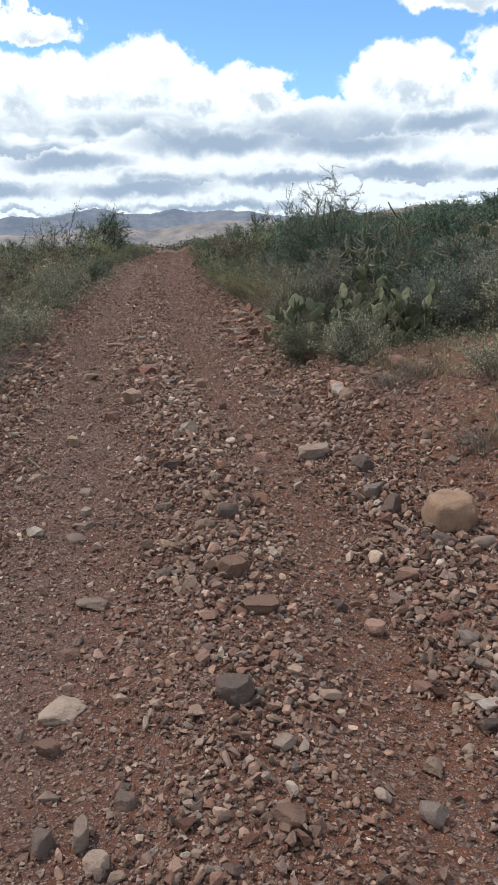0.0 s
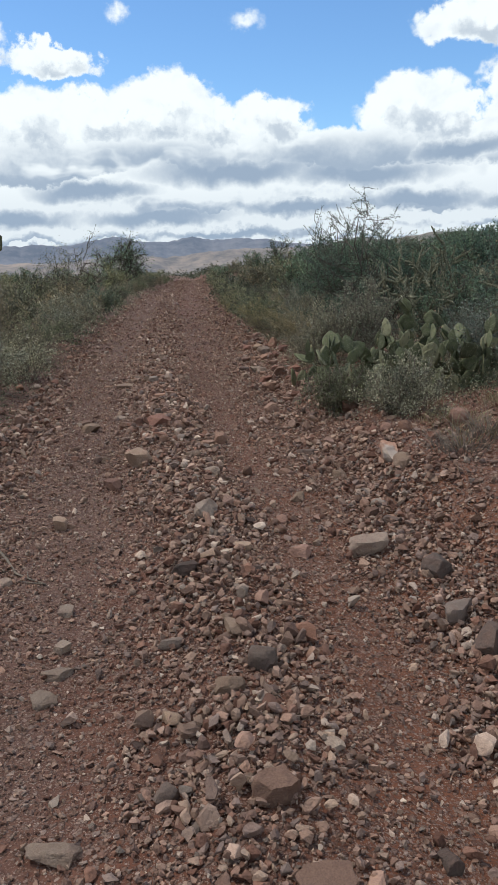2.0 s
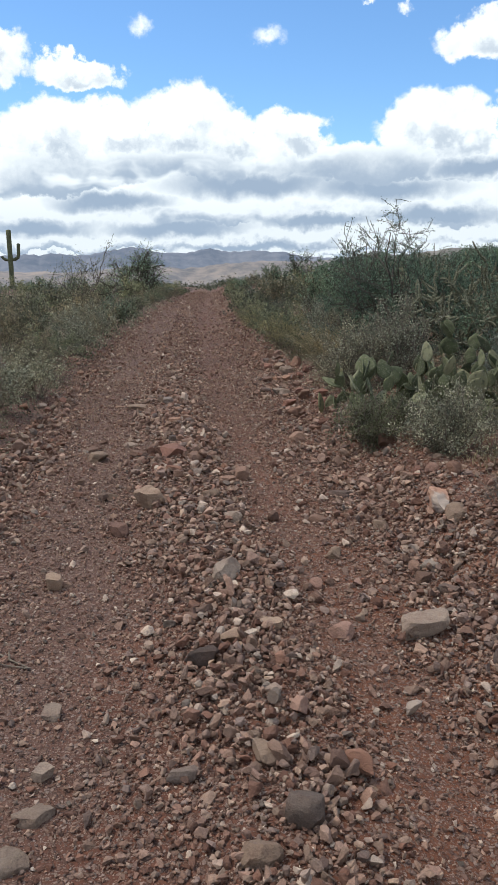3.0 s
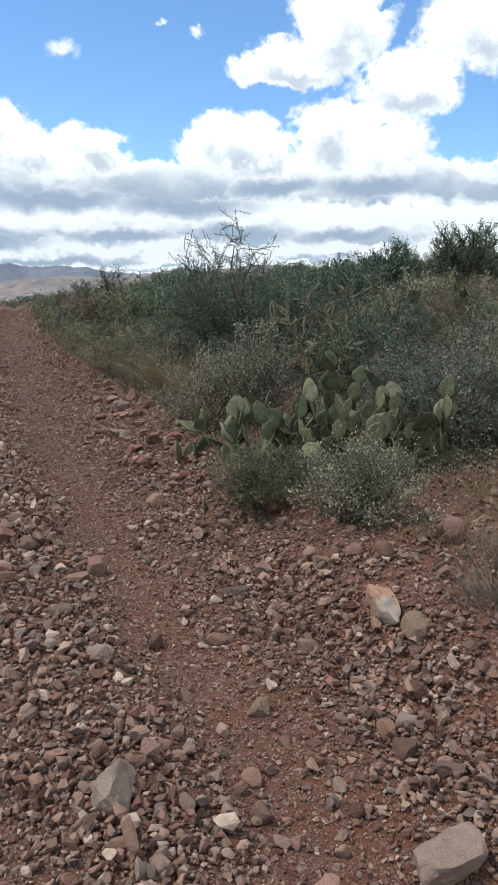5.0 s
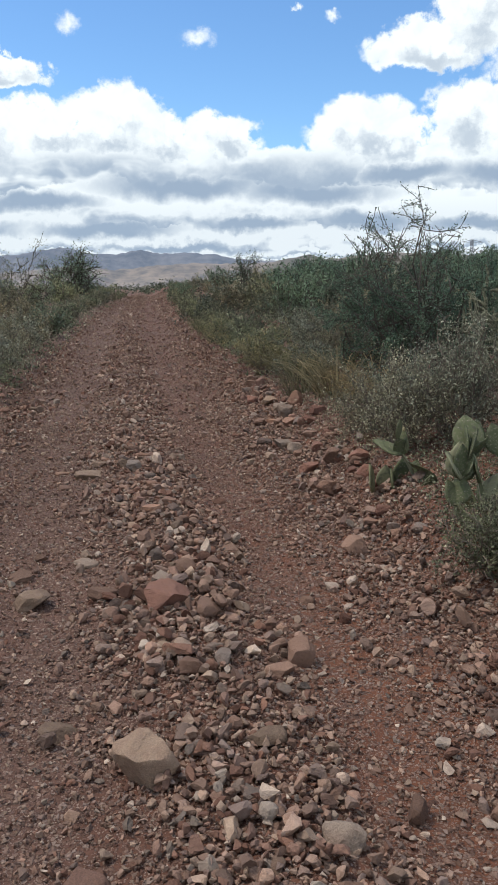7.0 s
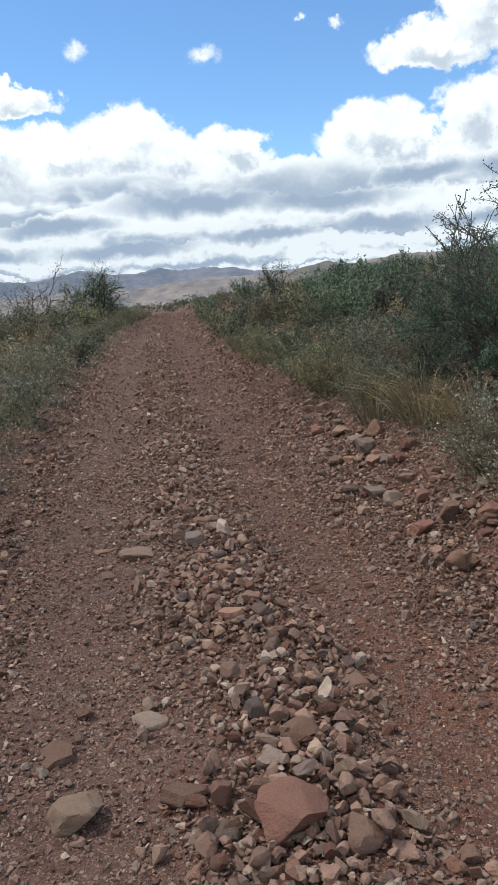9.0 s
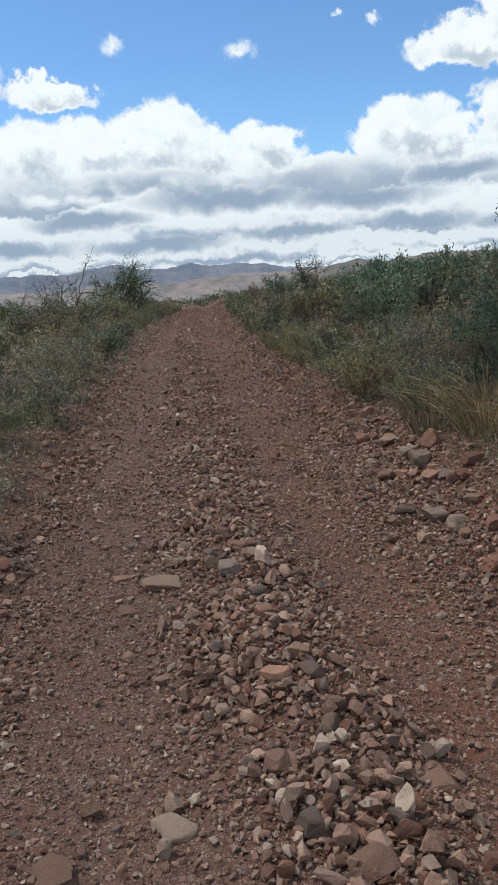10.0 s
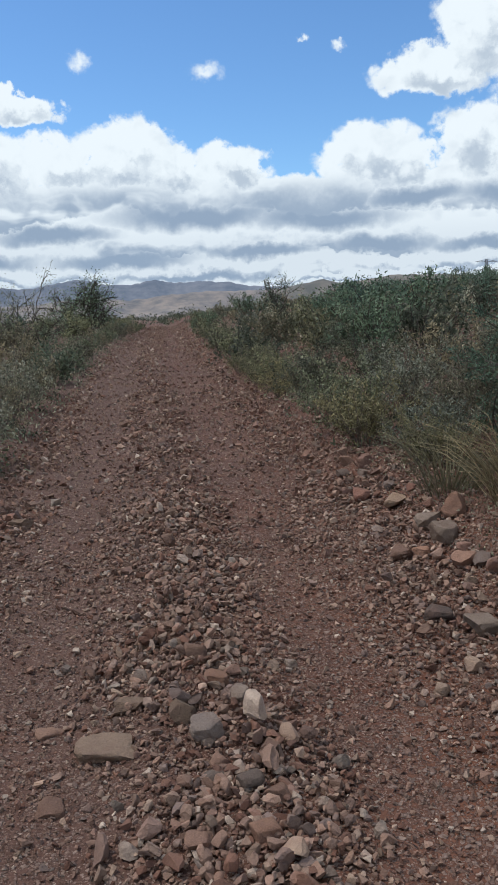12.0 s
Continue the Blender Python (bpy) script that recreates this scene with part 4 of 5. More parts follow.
def prickly_pear(x, y, count, reach, tall, pad_size, seed, label, rooted=0.34):
    """Pads that grow out of the rims of other pads, the topmost ones with dry fruits on their rims."""
    rng = np.random.default_rng(seed)
    ob = thing("prickly_pear", on_ground(x, y, 0.01), label, "cactus", "prickly pears")
    made = []
    tries = 0
    while len(made) < count and tries < 6000:
        tries += 1
        size = pad_size * rng.uniform(0.72, 1.2)
        if len(made) < count * rooted:
            a, r = rng.uniform(0, 2 * math.pi), reach * math.sqrt(rng.uniform(0, 1)) * 0.9
            spot = Vector((r * math.cos(a), r * math.sin(a), -0.02))
            way = Vector((math.cos(a) * 0.35 * r / reach, math.sin(a) * 0.35 * r / reach, 1)) + Vector(rng.normal(0, 0.2, 3))
            spin = rng.uniform(0, 2 * math.pi)
        else:
            spot0, way0, size0, spin0 = max((made[k] for k in rng.integers(0, len(made), 2)), key=lambda m: m[0].z)
            way = way0 + Vector(rng.normal(0, 0.42, 3))
            way.z = abs(way.z) + 0.35
            spot = spot0 + way0 * size0 * rng.uniform(0.84, 0.95)
            spin = spin0 + rng.normal(0, 0.9)
        way.normalize()
        if spot.z + size * way.z > tall * (1.05 - 0.35 * math.hypot(spot.x, spot.y) / reach) or math.hypot(spot.x, spot.y) > reach * 1.1:
            continue
        made.append((spot, way, size, spin))
        turn = way.to_track_quat("Z", "Y").to_matrix().to_4x4()
        pad = new("pad", PADS[rng.integers(0, 6)])
        pad.parent = ob
        place = Matrix.Translation(spot) @ turn @ Matrix.Rotation(spin, 4, "Z") @ Matrix.Scale(size, 4)
        pad.matrix_basis = place
        if spot.z > tall * 0.35 and rng.uniform() < 0.6:
            for _ in range(rng.integers(1, 4)):
                u = rng.uniform(-0.24, 0.24)
                nub = under(new("fruit", NUB), pad)
                nub.matrix_basis = pose(u, 0, 0.985 - 1.6 * u * u, 0, 80 * u) @ Matrix.Diagonal((0.06, 0.06, 0.12, 1))
    return ob


prickly_pear(1.86, 7.22, 135, 0.55, 1.12, 0.165, 3, "large clump of green prickly pear cactus among shrubs")
prickly_pear(2.44, 7.25, 130, 0.46, 1.24, 0.172, 4, "upright clump of green prickly pear cactus among shrubs")
prickly_pear(1.36, 8.15, 14, 0.26, 0.46, 0.17, 7, "small low prickly pear cactus at the foot of the bank", 0.55)
prickly_pear(5.9, 11.8, 60, 0.75, 1.15, 0.21, 9, "pale green prickly pear cactus standing out of the scrub")
prickly_pear(7.0, 12.6, 50, 0.7, 1.2, 0.21, 10, "tall pale green prickly pear cactus behind grey shrubs")


# ---- chollas ----
def cholla_material():
    mat, n, bsdf = material("spiny_cholla", 0.9)
    where = n.add("ShaderNodeTexCoord").outputs["Object"]
    spines = n.noise(where, 70.0, 3.0, 0.7)
    base = colours(n, spines, [(0.38, (0.060, 0.066, 0.040)), (0.55, (0.17, 0.165, 0.11)), (0.72, (0.42, 0.39, 0.29))])
    n.put(base, bsdf.inputs["Base Color"])
    bump(n, bsdf, spines, 1.0, 0.012)
    return mat


CHOLLA = cholla_material()


def cholla(x, y, tall, wide, arms, seed, label):
    """A branching cactus of jointed, spiny cylinders."""
    rng = np.random.default_rng(seed)
    ob = thing("cholla_cactus", on_ground(x, y), label, "cactus", "cholla cacti")
    lines = grow(rng, arms, tall, wide, 2, 4, 0.6, 0.9, 0.030, 0.02)
    for pts, r, level in lines:
        name = ("limb", "branch", "joint")[level]
        under(new(name, mesh_data(name, *tubes([(pts, max(r, 0.018) * (0.9, 1.0, 1.15)[level], level)], 5), CHOLLA)), ob)
    return ob


cholla(3.15, 9.75, 1.05, 0.6, 11, 71, "dark spiny cholla cactus with pale joints behind prickly pears")
cholla(3.1, 22.0, 0.9, 0.9, 10, 72, "pale-spined cholla cactus on the bank among shrubs")
cholla(3.75, 22.6, 0.85, 0.8, 9, 73, "pale-spined cholla cactus on the bank among shrubs")
cholla(1.75, 25.0, 0.8, 0.7, 9, 74, "pale-spined cholla cactus beside the track")
cholla(2.6, 24.4, 0.9, 0.8, 9, 75, "pale-spined cholla cactus on the bank among shrubs")


# ---- giant cactus and power line tower, far off ----
def ribbed_tube(points, radius, ribs=11):
    verts, faces = [], []
    pts = [Vector(p) for p in points]
    ring = ribs * 2
    for i, p in enumerate(pts):
        ahead = (pts[min(i + 1, len(pts) - 1)] - pts[max(i - 1, 0)]).normalized()
        turn = ahead.to_track_quat("Z", "Y")
        r = radius * (1.0 if 0 < i < len(pts) - 1 else (0.35 if i else 0.85))
        for k in range(ring):
            a = 2 * math.pi * k / ring
            q = r * (1.0 if k % 2 else 0.84)
            verts.append(tuple(p + turn @ Vector((q * math.cos(a), q * math.sin(a), 0))))
    for i in range(len(pts) - 1):
        for k in range(ring):
            j = (k + 1) % ring
            faces.append((i * ring + k, i * ring + j, (i + 1) * ring + j, (i + 1) * ring + k))
    return verts, faces


def saguaro(x, y, tall):
    ob = thing("saguaro_cactus", on_ground(x, y, 0.1), "tall dark green saguaro cactus with two arms above the scrub", "cactus")
    under(new("trunk", mesh_data("trunk", *ribbed_tube([(0, 0, tall * k / 9) for k in range(9)] + [(0, 0, tall * 0.985), (0, 0, tall)], 0.23), CACTUS, True)), ob)
    right_arm = [(0.1, 0, tall * 0.50), (0.45, 0, tall * 0.51), (0.72, 0, tall * 0.54), (0.80, 0, tall * 0.60), (0.82, 0, tall * 0.68), (0.84, 0, tall * 0.76), (0.84, 0, tall * 0.775)]
    left_arm = [(-0.1, 0, tall * 0.50), (-0.4, 0, tall * 0.50), (-0.62, 0, tall * 0.52), (-0.75, 0, tall * 0.55), (-0.78, 0, tall * 0.57)]
    under(new("arm", mesh_data("arm", *ribbed_tube(right_arm, 0.16), CACTUS, True)), ob)
    under(new("arm", mesh_data("arm", *ribbed_tube(left_arm, 0.14), CACTUS, True)), ob)


saguaro(-18.4, 78.5, 5.6)


def pylon(x, y, top):
    """A lattice tower: four legs, bracing and three cross arms."""
    mat, n, bsdf = material("galvanised_steel", 0.5)
    n.put(colours(n, n.noise(n.add("ShaderNodeNewGeometry").outputs["Position"], 2.0), [(0.3, (0.25, 0.27, 0.30)), (0.7, (0.36, 0.38, 0.41))]), bsdf.inputs["Base Color"])
    bsdf.inputs["Metallic"].default_value = 0.6
    base = ground_at(x, y)
    tall = top - base
    ob = thing("power_pylon", (x, y, base), "grey steel lattice power line tower on the horizon", "pylon")

    def bars(name, pairs, r):
        lines = [(np.array([a, b]), r, 0) for a, b in pairs]
        under(new(name, mesh_data(name, *tubes([(p, rr / 0.68, l) for p, rr, l in lines], 4, r), mat)), ob)

    half = lambda z: np.interp(z, [0, tall * 0.6, tall], [4.0, 1.4, 0.8])
    corner = lambda z, i: np.array([half(z) * (1, 1, -1, -1)[i], half(z) * (1, -1, -1, 1)[i], z])
    for i in range(4):
        bars("leg", [(corner(0, i), corner(tall * 0.6, i)), (corner(tall * 0.6, i), corner(tall, i))], 0.17)
    levels = np.linspace(0, tall, 11)
    for i in range(4):
        j = (i + 1) % 4
        bars("brace", [(corner(a, i), corner(b, j)) for a, b in zip(levels, levels[1:])] + [(corner(a, j), corner(b, i)) for a, b in zip(levels, levels[1:])], 0.09)
    for z, w in ((tall * 0.70, 11.0), (tall * 0.83, 13.0), (tall * 0.96, 9.5)):
        tip = np.array([w, 0, z])
        bars("cross_arm", [(tip, np.array([-w, 0, z])), (tip, np.array([0, 0, z + 1.8])), (np.array([-w, 0, z]), np.array([0, 0, z + 1.8]))], 0.18)


pylon(280.0, 643.0, 23.5)


# ---- stones ----
def hull(seed, points, squash):
    """A small broken stone: the hull of random points in a flattened box."""
    rng = np.random.default_rng(seed)
    bm = bmesh.new()
    for p in normals(rng.normal(0, 1, (points, 3))) * rng.uniform(0.75, 1.0, (points, 1)):
        bm.verts.new((p[0], p[1] * rng.uniform(0.65, 0.95), p[2] * squash))
    out = bmesh.ops.convex_hull(bm, input=bm.verts)
    bmesh.ops.delete(bm, geom=[v for v in bm.verts if not v.link_faces], context="VERTS")
    bmesh.ops.triangulate(bm, faces=bm.faces)
    bm.verts.index_update()
    verts = np.array([v.co[:] for v in bm.verts])
    faces = np.array([[v.index for v in f.verts] for f in bm.faces])
    bm.free()
    return verts, faces


def turns(rng, count, tilt):
    a, b, c = rng.uniform(0, 2 * math.pi, count), rng.normal(0, tilt, count), rng.normal(0, tilt, count)
    ca, sa, cb, sb, cc, sc = np.cos(a), np.sin(a), np.cos(b), np.sin(b), np.cos(c), np.sin(c)
    zero, one = np.zeros(count), np.ones(count)
    rz = np.stack([ca, -sa, zero, sa, ca, zero, zero, zero, one], 1).reshape(-1, 3, 3)
    ry = np.stack([cb, zero, sb, zero, one, zero, -sb, zero, cb], 1).reshape(-1, 3, 3)
    rx = np.stack([one, zero, zero, zero, cc, -sc, zero, sc, cc], 1).reshape(-1, 3, 3)
    return rz @ ry @ rx


def carpet(rng, x, y, radius, shapes, sink=0.25, tilt=0.35):
    """Many stones joined into one mesh."""
    z = height(x, y) + rng.uniform(0, 1, len(x)) * 0.9 * radius * np.clip(stoniness(x, y) * 1.8 - 0.4, 0, 1)
    verts, faces, base = [], [], 0
    which = rng.integers(0, len(shapes), len(x))
    rot = turns(rng, len(x), tilt)
    for s, (v, f) in enumerate(shapes):
        m = np.nonzero(which == s)[0]
        if not len(m):
            continue
        p = np.einsum("nij,kj->nki", rot[m], v) * radius[m][:, None, None]
        lift = -p[..., 2].min(1) - sink * 2 * radius[m] * 0.6
        p += np.stack([x[m], y[m], z[m] + lift], 1)[:, None]
        verts.append(p.reshape(-1, 3))
        faces.append((f[None] + (base + np.arange(len(m)) * len(v))[:, None, None]).reshape(-1, 3))
        base += len(m) * len(v)
    return np.concatenate(verts), np.concatenate(faces)


PATCHES = Waves(19, 1.1, 4)


def stoniness(x, y):
    """How thickly loose stone lies: the middle ridge and the foot of the bank most, the ruts least."""
    ridge, left, right = ridge_line(y), left_edge(y), right_edge(y)
    d = 0.30 + 1.1 * np.exp(-((x - ridge) / 0.33) ** 2) * (0.35 + 0.65 * smooth_step(1.2, 2.8, y))
    d += 0.95 * np.exp(-((x - right - 0.08) / 0.32) ** 2) + 0.75 * np.exp(-((x - left - 0.05) / 0.28) ** 2)
    d *= np.clip(1 + 0.55 * PATCHES(x, y), 0.3, 1.7)
    d *= 1 - 0.6 * np.exp(-((x - ridge - 0.50) / 0.13) ** 2) - 0.45 * np.exp(-((x - ridge + 0.65) / 0.25) ** 2)
    d += 0.5 * smooth_step(-0.1, 0.2, x - right) * smooth_step(1.1, 0.8, x - right) * smooth_step(6.2, 5.2, y)
    d *= 1 - 0.75 * smooth_step(0.9, 1.6, x - right) - 0.8 * smooth_step(0.5, 1.1, left - x)
    return np.clip(d, 0.03, 1.6) / 1.6


def sow(rng, count, x0, x1, y0, y1, power=1.0):
    x, y = rng.uniform(x0, x1, count * 4), rng.uniform(y0, y1, count * 4)
    keep = rng.uniform(0, 1, count * 4) < stoniness(x, y) ** power
    return x[keep][:count], y[keep][:count]


def cut_pebble(seed, subdivisions, squash, cuts=10):
    """A worn stone: a ball cut by random planes whose edges stay rounded."""
    rng = np.random.default_rng(seed)
    bm = bmesh.new()
    bmesh.ops.create_icosphere(bm, subdivisions=subdivisions, radius=1.0)
    co = np.array([v.co[:] for v in bm.verts])
    faces = np.array([[v.index for v in f.verts] for f in bm.faces])
    bm.free()
    for _ in range(cuts):
        n = normals(rng.normal(0, 1, 3))
        over = np.maximum(co @ n - rng.uniform(0.30, 0.62), 0)
        co = co - over[:, None] * n[None]
    co = co * (1 + rng.normal(0, 0.025, (len(co), 1)))
    co = co / np.abs(co).max(0) * np.array([1.0, rng.uniform(0.58, 0.9), squash * rng.uniform(0.8, 1.2)])
    return co, faces


def build_gravel():
    rng = np.random.default_rng(5)
    small = [hull(s, 7, 0.72) for s in range(14)]
    mid = [hull(100 + s, 11, 0.60) for s in range(24)]
    worn = [cut_pebble(200 + s, 2, 0.66) for s in range(24)]

    def near_path(x, y, wide):
        keep = rng.uniform(0, 1, len(x)) < np.exp(-(np.maximum(np.abs(x - 0.1) - wide, 0) / 0.55) ** 2)
        return x[keep], y[keep]

    fine, litter = [], []
    x, y = near_path(*sow(rng, 104000, -1.7, 2.1, 0.55, 11.5, 0.15), 0.8)
    fine.append(carpet(rng, x, y, rng.lognormal(math.log(0.0076), 0.36, len(x)), small, 0.12, 0.5))
    x, y = sow(rng, 15000, -2.0, 1.7, 10.5, 19.0, 0.5)
    fine.append(carpet(rng, x, y, rng.lognormal(math.log(0.014), 0.36, len(x)), small, 0.15, 0.5))
    x, y = near_path(*sow(rng, 62000, -1.7, 2.4, 0.5, 12.5, 0.6), 1.1)
    rut = np.exp(-((x - ridge_line(y) - 0.54) / 0.15) ** 2) + 0.8 * np.exp(-((x - ridge_line(y) + 0.66) / 0.22) ** 2)
    clear = rng.uniform(0, 1, len(x)) > 0.75 * rut
    x, y = x[clear], y[clear]
    litter.append(carpet(rng, x, y, rng.lognormal(math.log(0.0125), 0.36, len(x)), mid, 0.12, 0.45))
    x, y = sow(rng, 9600, -1.5, 2.2, 0.5, 12.5, 2.0)
    few = rng.uniform(0, 1, len(x)) > 0.6 * smooth_step(0.62, 0.85, x - ridge_line(y) * 0.6) * smooth_step(2.8, 3.6, y)
    x, y = x[few], y[few]
    litter.append(carpet(rng, x, y, rng.lognormal(math.log(0.0188), 0.32, len(x)) * (1 + 0.32 * np.exp(-((y - 6.8) / 1.6) ** 2)), worn, 0.08, 0.4))
    x, y = rng.uniform(1.2, 3.4, 6500), rng.uniform(1.8, 7.2, 6500)
    litter.append(carpet(rng, x, y, rng.lognormal(math.log(0.0125), 0.45, len(x)), mid, 0.15, 0.45))
    x, y = sow(rng, 16000, -1.7, 1.7, 12.0, 46.0, 0.8)
    litter.append(carpet(rng, x, y, rng.lognormal(math.log(0.024), 0.35, len(x)), small, 0.12))
    x, y = sow(rng, 2500, -1.9, 2.6, -4.0, 0.5, 0.6)
    litter.append(carpet(rng, x, y, rng.lognormal(math.log(0.016), 0.35, len(x)), small))
    for name, label, chosen in (("gravel", "fine pinkish grey gravel strewn over the dirt track", fine),
                                ("stone_litter", "angular pinkish and grey stones heaped along the track", litter)):
        verts, faces, base = [], [], 0
        for v, f in chosen:
            verts.append(v)
            faces.append(f + base)
            base += len(v)
        ob = new(name, mesh_data(name, np.concatenate(verts), np.concatenate(faces), GRAVEL))
        tagged(ob, label, "gravel", kind="stuff")


build_gravel()


def stones_on_track():
    """The larger loose stones, each a piece of its own."""
    rng = np.random.default_rng(15)
    shapes = []
    for s in range(16):
        v, f = cut_pebble(300 + s, 2, 0.68)
        shapes.append(mesh_data("stone", v, f, STONE, True))
        shapes[-1].set_sharp_from_angle(angle=radians(32))
    x, y = sow(rng, 290, -1.5, 2.0, 0.6, 10.5, 1.7)
    for px, py in zip(x, y):
        size = rng.lognormal(math.log(0.031), 0.2)
        ob = new("stone", shapes[rng.integers(0, 16)])
        ob.parent = ground
        ob.matrix_basis = pose(px, py, ground_at(px, py) + 0.2 * size, rng.normal(0, 15), rng.normal(0, 15), rng.uniform(0, 360)) @ Matrix.Scale(size, 4)


stones_on_track()


# ---- rocks that can be told apart ----
ROCK_LABELS = {
    "sand": "orange-tan sandstone rock", "banded": "orange and white rock", "tan": "tan weathered rock", "pink": "pinkish angular rock", "pale": "pale pinkish grey stone", "white": "whitish broken stone",
    "grey": "grey angular rock", "dark": "dark grey angular rock", "brown": "brown weathered rock", "red": "reddish brown rock", "orange": "orange-brown broken rock",
}
rock_count = [0]


def rock(x, y, long, wide, high, tone, sunk=0.22, label="", pointed=0.0, turn=None, boxy=1.0):
    """A rock broken along flat faces, with softened edges and a rough skin."""
    high = high * 1.25 if sunk < 0.4 and boxy == 1 else high
    rock_count[0] += 1
    rng = np.random.default_rng(500 + rock_count[0])
    bm = bmesh.new()
    bmesh.ops.create_icosphere(bm, subdivisions=4 if long > 0.13 else 3, radius=1.0)
    co = np.array([v.co[:] for v in bm.verts])
    co = np.sign(co) * np.abs(co) ** boxy
    for k in range(11 if boxy == 1 else 4):
        n = normals(rng.normal(0, 1, 3)) if k else np.array([0.05, -0.1, 0.99])
        d = rng.uniform(0.45, 0.76) if boxy == 1 else rng.uniform(0.75, 0.95)
        over = np.maximum(co @ n - d, 0)
        co -= over[:, None] * n[None]
    co /= np.abs(co).max(0)
    if pointed:
        co[:, 0] *= 1 - pointed * (co[:, 1] * 0.5 + 0.5)
    for v, p in zip(bm.verts, co):
        rough = noise.noise(Vector(p) * 2.3 + Vector((rock_count[0], 0, 0))) * 0.10 + noise.noise(Vector(p) * 5.0) * 0.05
        v.co = Vector(p) * (1 + rough)
    for v in bm.verts:
        v.co = Vector((v.co.x * long / 2, v.co.y * wide / 2, v.co.z * high / 2))
    data = bpy.data.meshes.new("rock")
    bm.to_mesh(data)
    bm.free()
    data.materials.append(ROCK[tone])
    data.polygons.foreach_set("use_smooth", np.ones(len(data.polygons), bool))
    data.set_sharp_from_angle(angle=radians(38))
    ob = new("rock", data)
    spin = rng.normal(0, 18) if turn is None else turn
    ob.matrix_basis = pose(x, y, ground_at(x, y) + high * (0.5 - sunk), rng.normal(0, 5 if sunk < 0.4 else 1.2), rng.normal(0, 5 if sunk < 0.4 else 1.2), spin)
    if not label:
        where = "half buried in the dirt track" if sunk > 0.4 else ("on the stony bank" if x > right_edge(y) else "lying among gravel on the track")
        label = ROCK_LABELS[tone] + " " + where
    return tagged(ob, label, "rock", "loose rocks")


rock(-0.07, 0.70, 0.069, 0.070, 0.049, "pale")
rock(0.40, 0.74, 0.086, 0.079, 0.055, "brown")
rock(-0.12, 0.79, 0.054, 0.091, 0.064, "pale")
rock(-0.21, 0.79, 0.072, 0.092, 0.064, "grey")
rock(0.80, 0.82, 0.085, 0.086, 0.060, "grey")
rock(-0.01, 0.89, 0.075, 0.056, 0.070, "dark", sunk=0.45)
rock(-0.22, 0.97, 0.067, 0.040, 0.028, "pale")
rock(0.86, 1.02, 0.061, 0.083, 0.058, "tan")
rock(0.43, 1.04, 0.077, 0.059, 0.042, "pale")
rock(-0.25, 1.17, 0.082, 0.064, 0.045, "brown")
rock(1.11, 1.21, 0.110, 0.069, 0.048, "dark")
rock(0.30, 1.28, 0.134, 0.120, 0.084, "dark")
rock(1.15, 1.32, 0.092, 0.060, 0.042, "white")
rock(-0.24, 1.35, 0.168, 0.143, 0.070, "pale", sunk=0.45)
rock(0.96, 1.44, 0.081, 0.061, 0.043, "pink")
rock(-0.26, 1.68, 0.095, 0.064, 0.045, "brown")
rock(1.23, 1.72, 0.090, 0.083, 0.058, "white")
rock(0.90, 1.82, 0.089, 0.083, 0.058, "pink")
rock(0.46, 1.84, 0.156, 0.092, 0.050, "brown")
rock(0.79, 1.97, 0.070, 0.074, 0.052, "dark")
rock(-0.19, 2.08, 0.186, 0.099, 0.070, "pale", sunk=0.45)
rock(0.38, 2.15, 0.141, 0.127, 0.089, "brown")
rock(0.08, 2.21, 0.083, 0.083, 0.058, "dark")
rock(1.15, 2.26, 0.125, 0.110, 0.077, "brown")
rock(1.62, 2.56, 0.129, 0.111, 0.078, "grey")
rock(0.08, 2.59, 0.076, 0.068, 0.048, "tan")
rock(1.45, 2.60, 0.144, 0.110, 0.077, "dark")
rock(0.27, 2.70, 0.117, 0.091, 0.064, "tan")
rock(-0.37, 2.81, 0.115, 0.097, 0.070, "pale", sunk=0.45)
rock(0.41, 2.83, 0.122, 0.139, 0.097, "grey")
rock(1.56, 2.86, 0.270, 0.240, 0.250, "sand", label="large orange-tan sandstone block on the stony bank", boxy=0.7, turn=8)
rock(-0.56, 2.86, 0.131, 0.077, 0.053, "white")
rock(-0.35, 2.98, 0.131, 0.111, 0.070, "pale", sunk=0.45)
rock(1.30, 3.05, 0.141, 0.175, 0.123, "dark")
rock(0.07, 3.07, 0.099, 0.059, 0.041, "grey")
rock(0.31, 3.11, 0.100, 0.095, 0.067, "tan")
rock(-0.35, 3.15, 0.074, 0.063, 0.070, "pale", sunk=0.45)
rock(1.26, 3.31, 0.194, 0.128, 0.090, "grey")
rock(-0.39, 3.47, 0.093, 0.079, 0.070, "pale", sunk=0.45)
rock(1.30, 3.69, 0.146, 0.196, 0.137, "dark")
rock(0.13, 3.70, 0.132, 0.103, 0.072, "dark")
rock(-0.71, 3.80, 0.090, 0.077, 0.070, "pale", sunk=0.45)
rock(0.24, 3.86, 0.090, 0.091, 0.064, "tan")
rock(0.40, 3.99, 0.095, 0.078, 0.054, "tan")
rock(0.70, 4.00, 0.118, 0.111, 0.078, "pink")
rock(1.04, 4.02, 0.216, 0.160, 0.112, "pale", label="large pale grey angular rock on the stony bank")
rock(0.08, 4.07, 0.096, 0.070, 0.049, "brown")
rock(0.31, 4.14, 0.069, 0.082, 0.057, "grey")
rock(1.25, 4.32, 0.103, 0.086, 0.060, "dark")
rock(0.64, 4.33, 0.065, 0.079, 0.056, "brown")
rock(0.23, 4.42, 0.140, 0.250, 0.090, "pale", turn=-32)
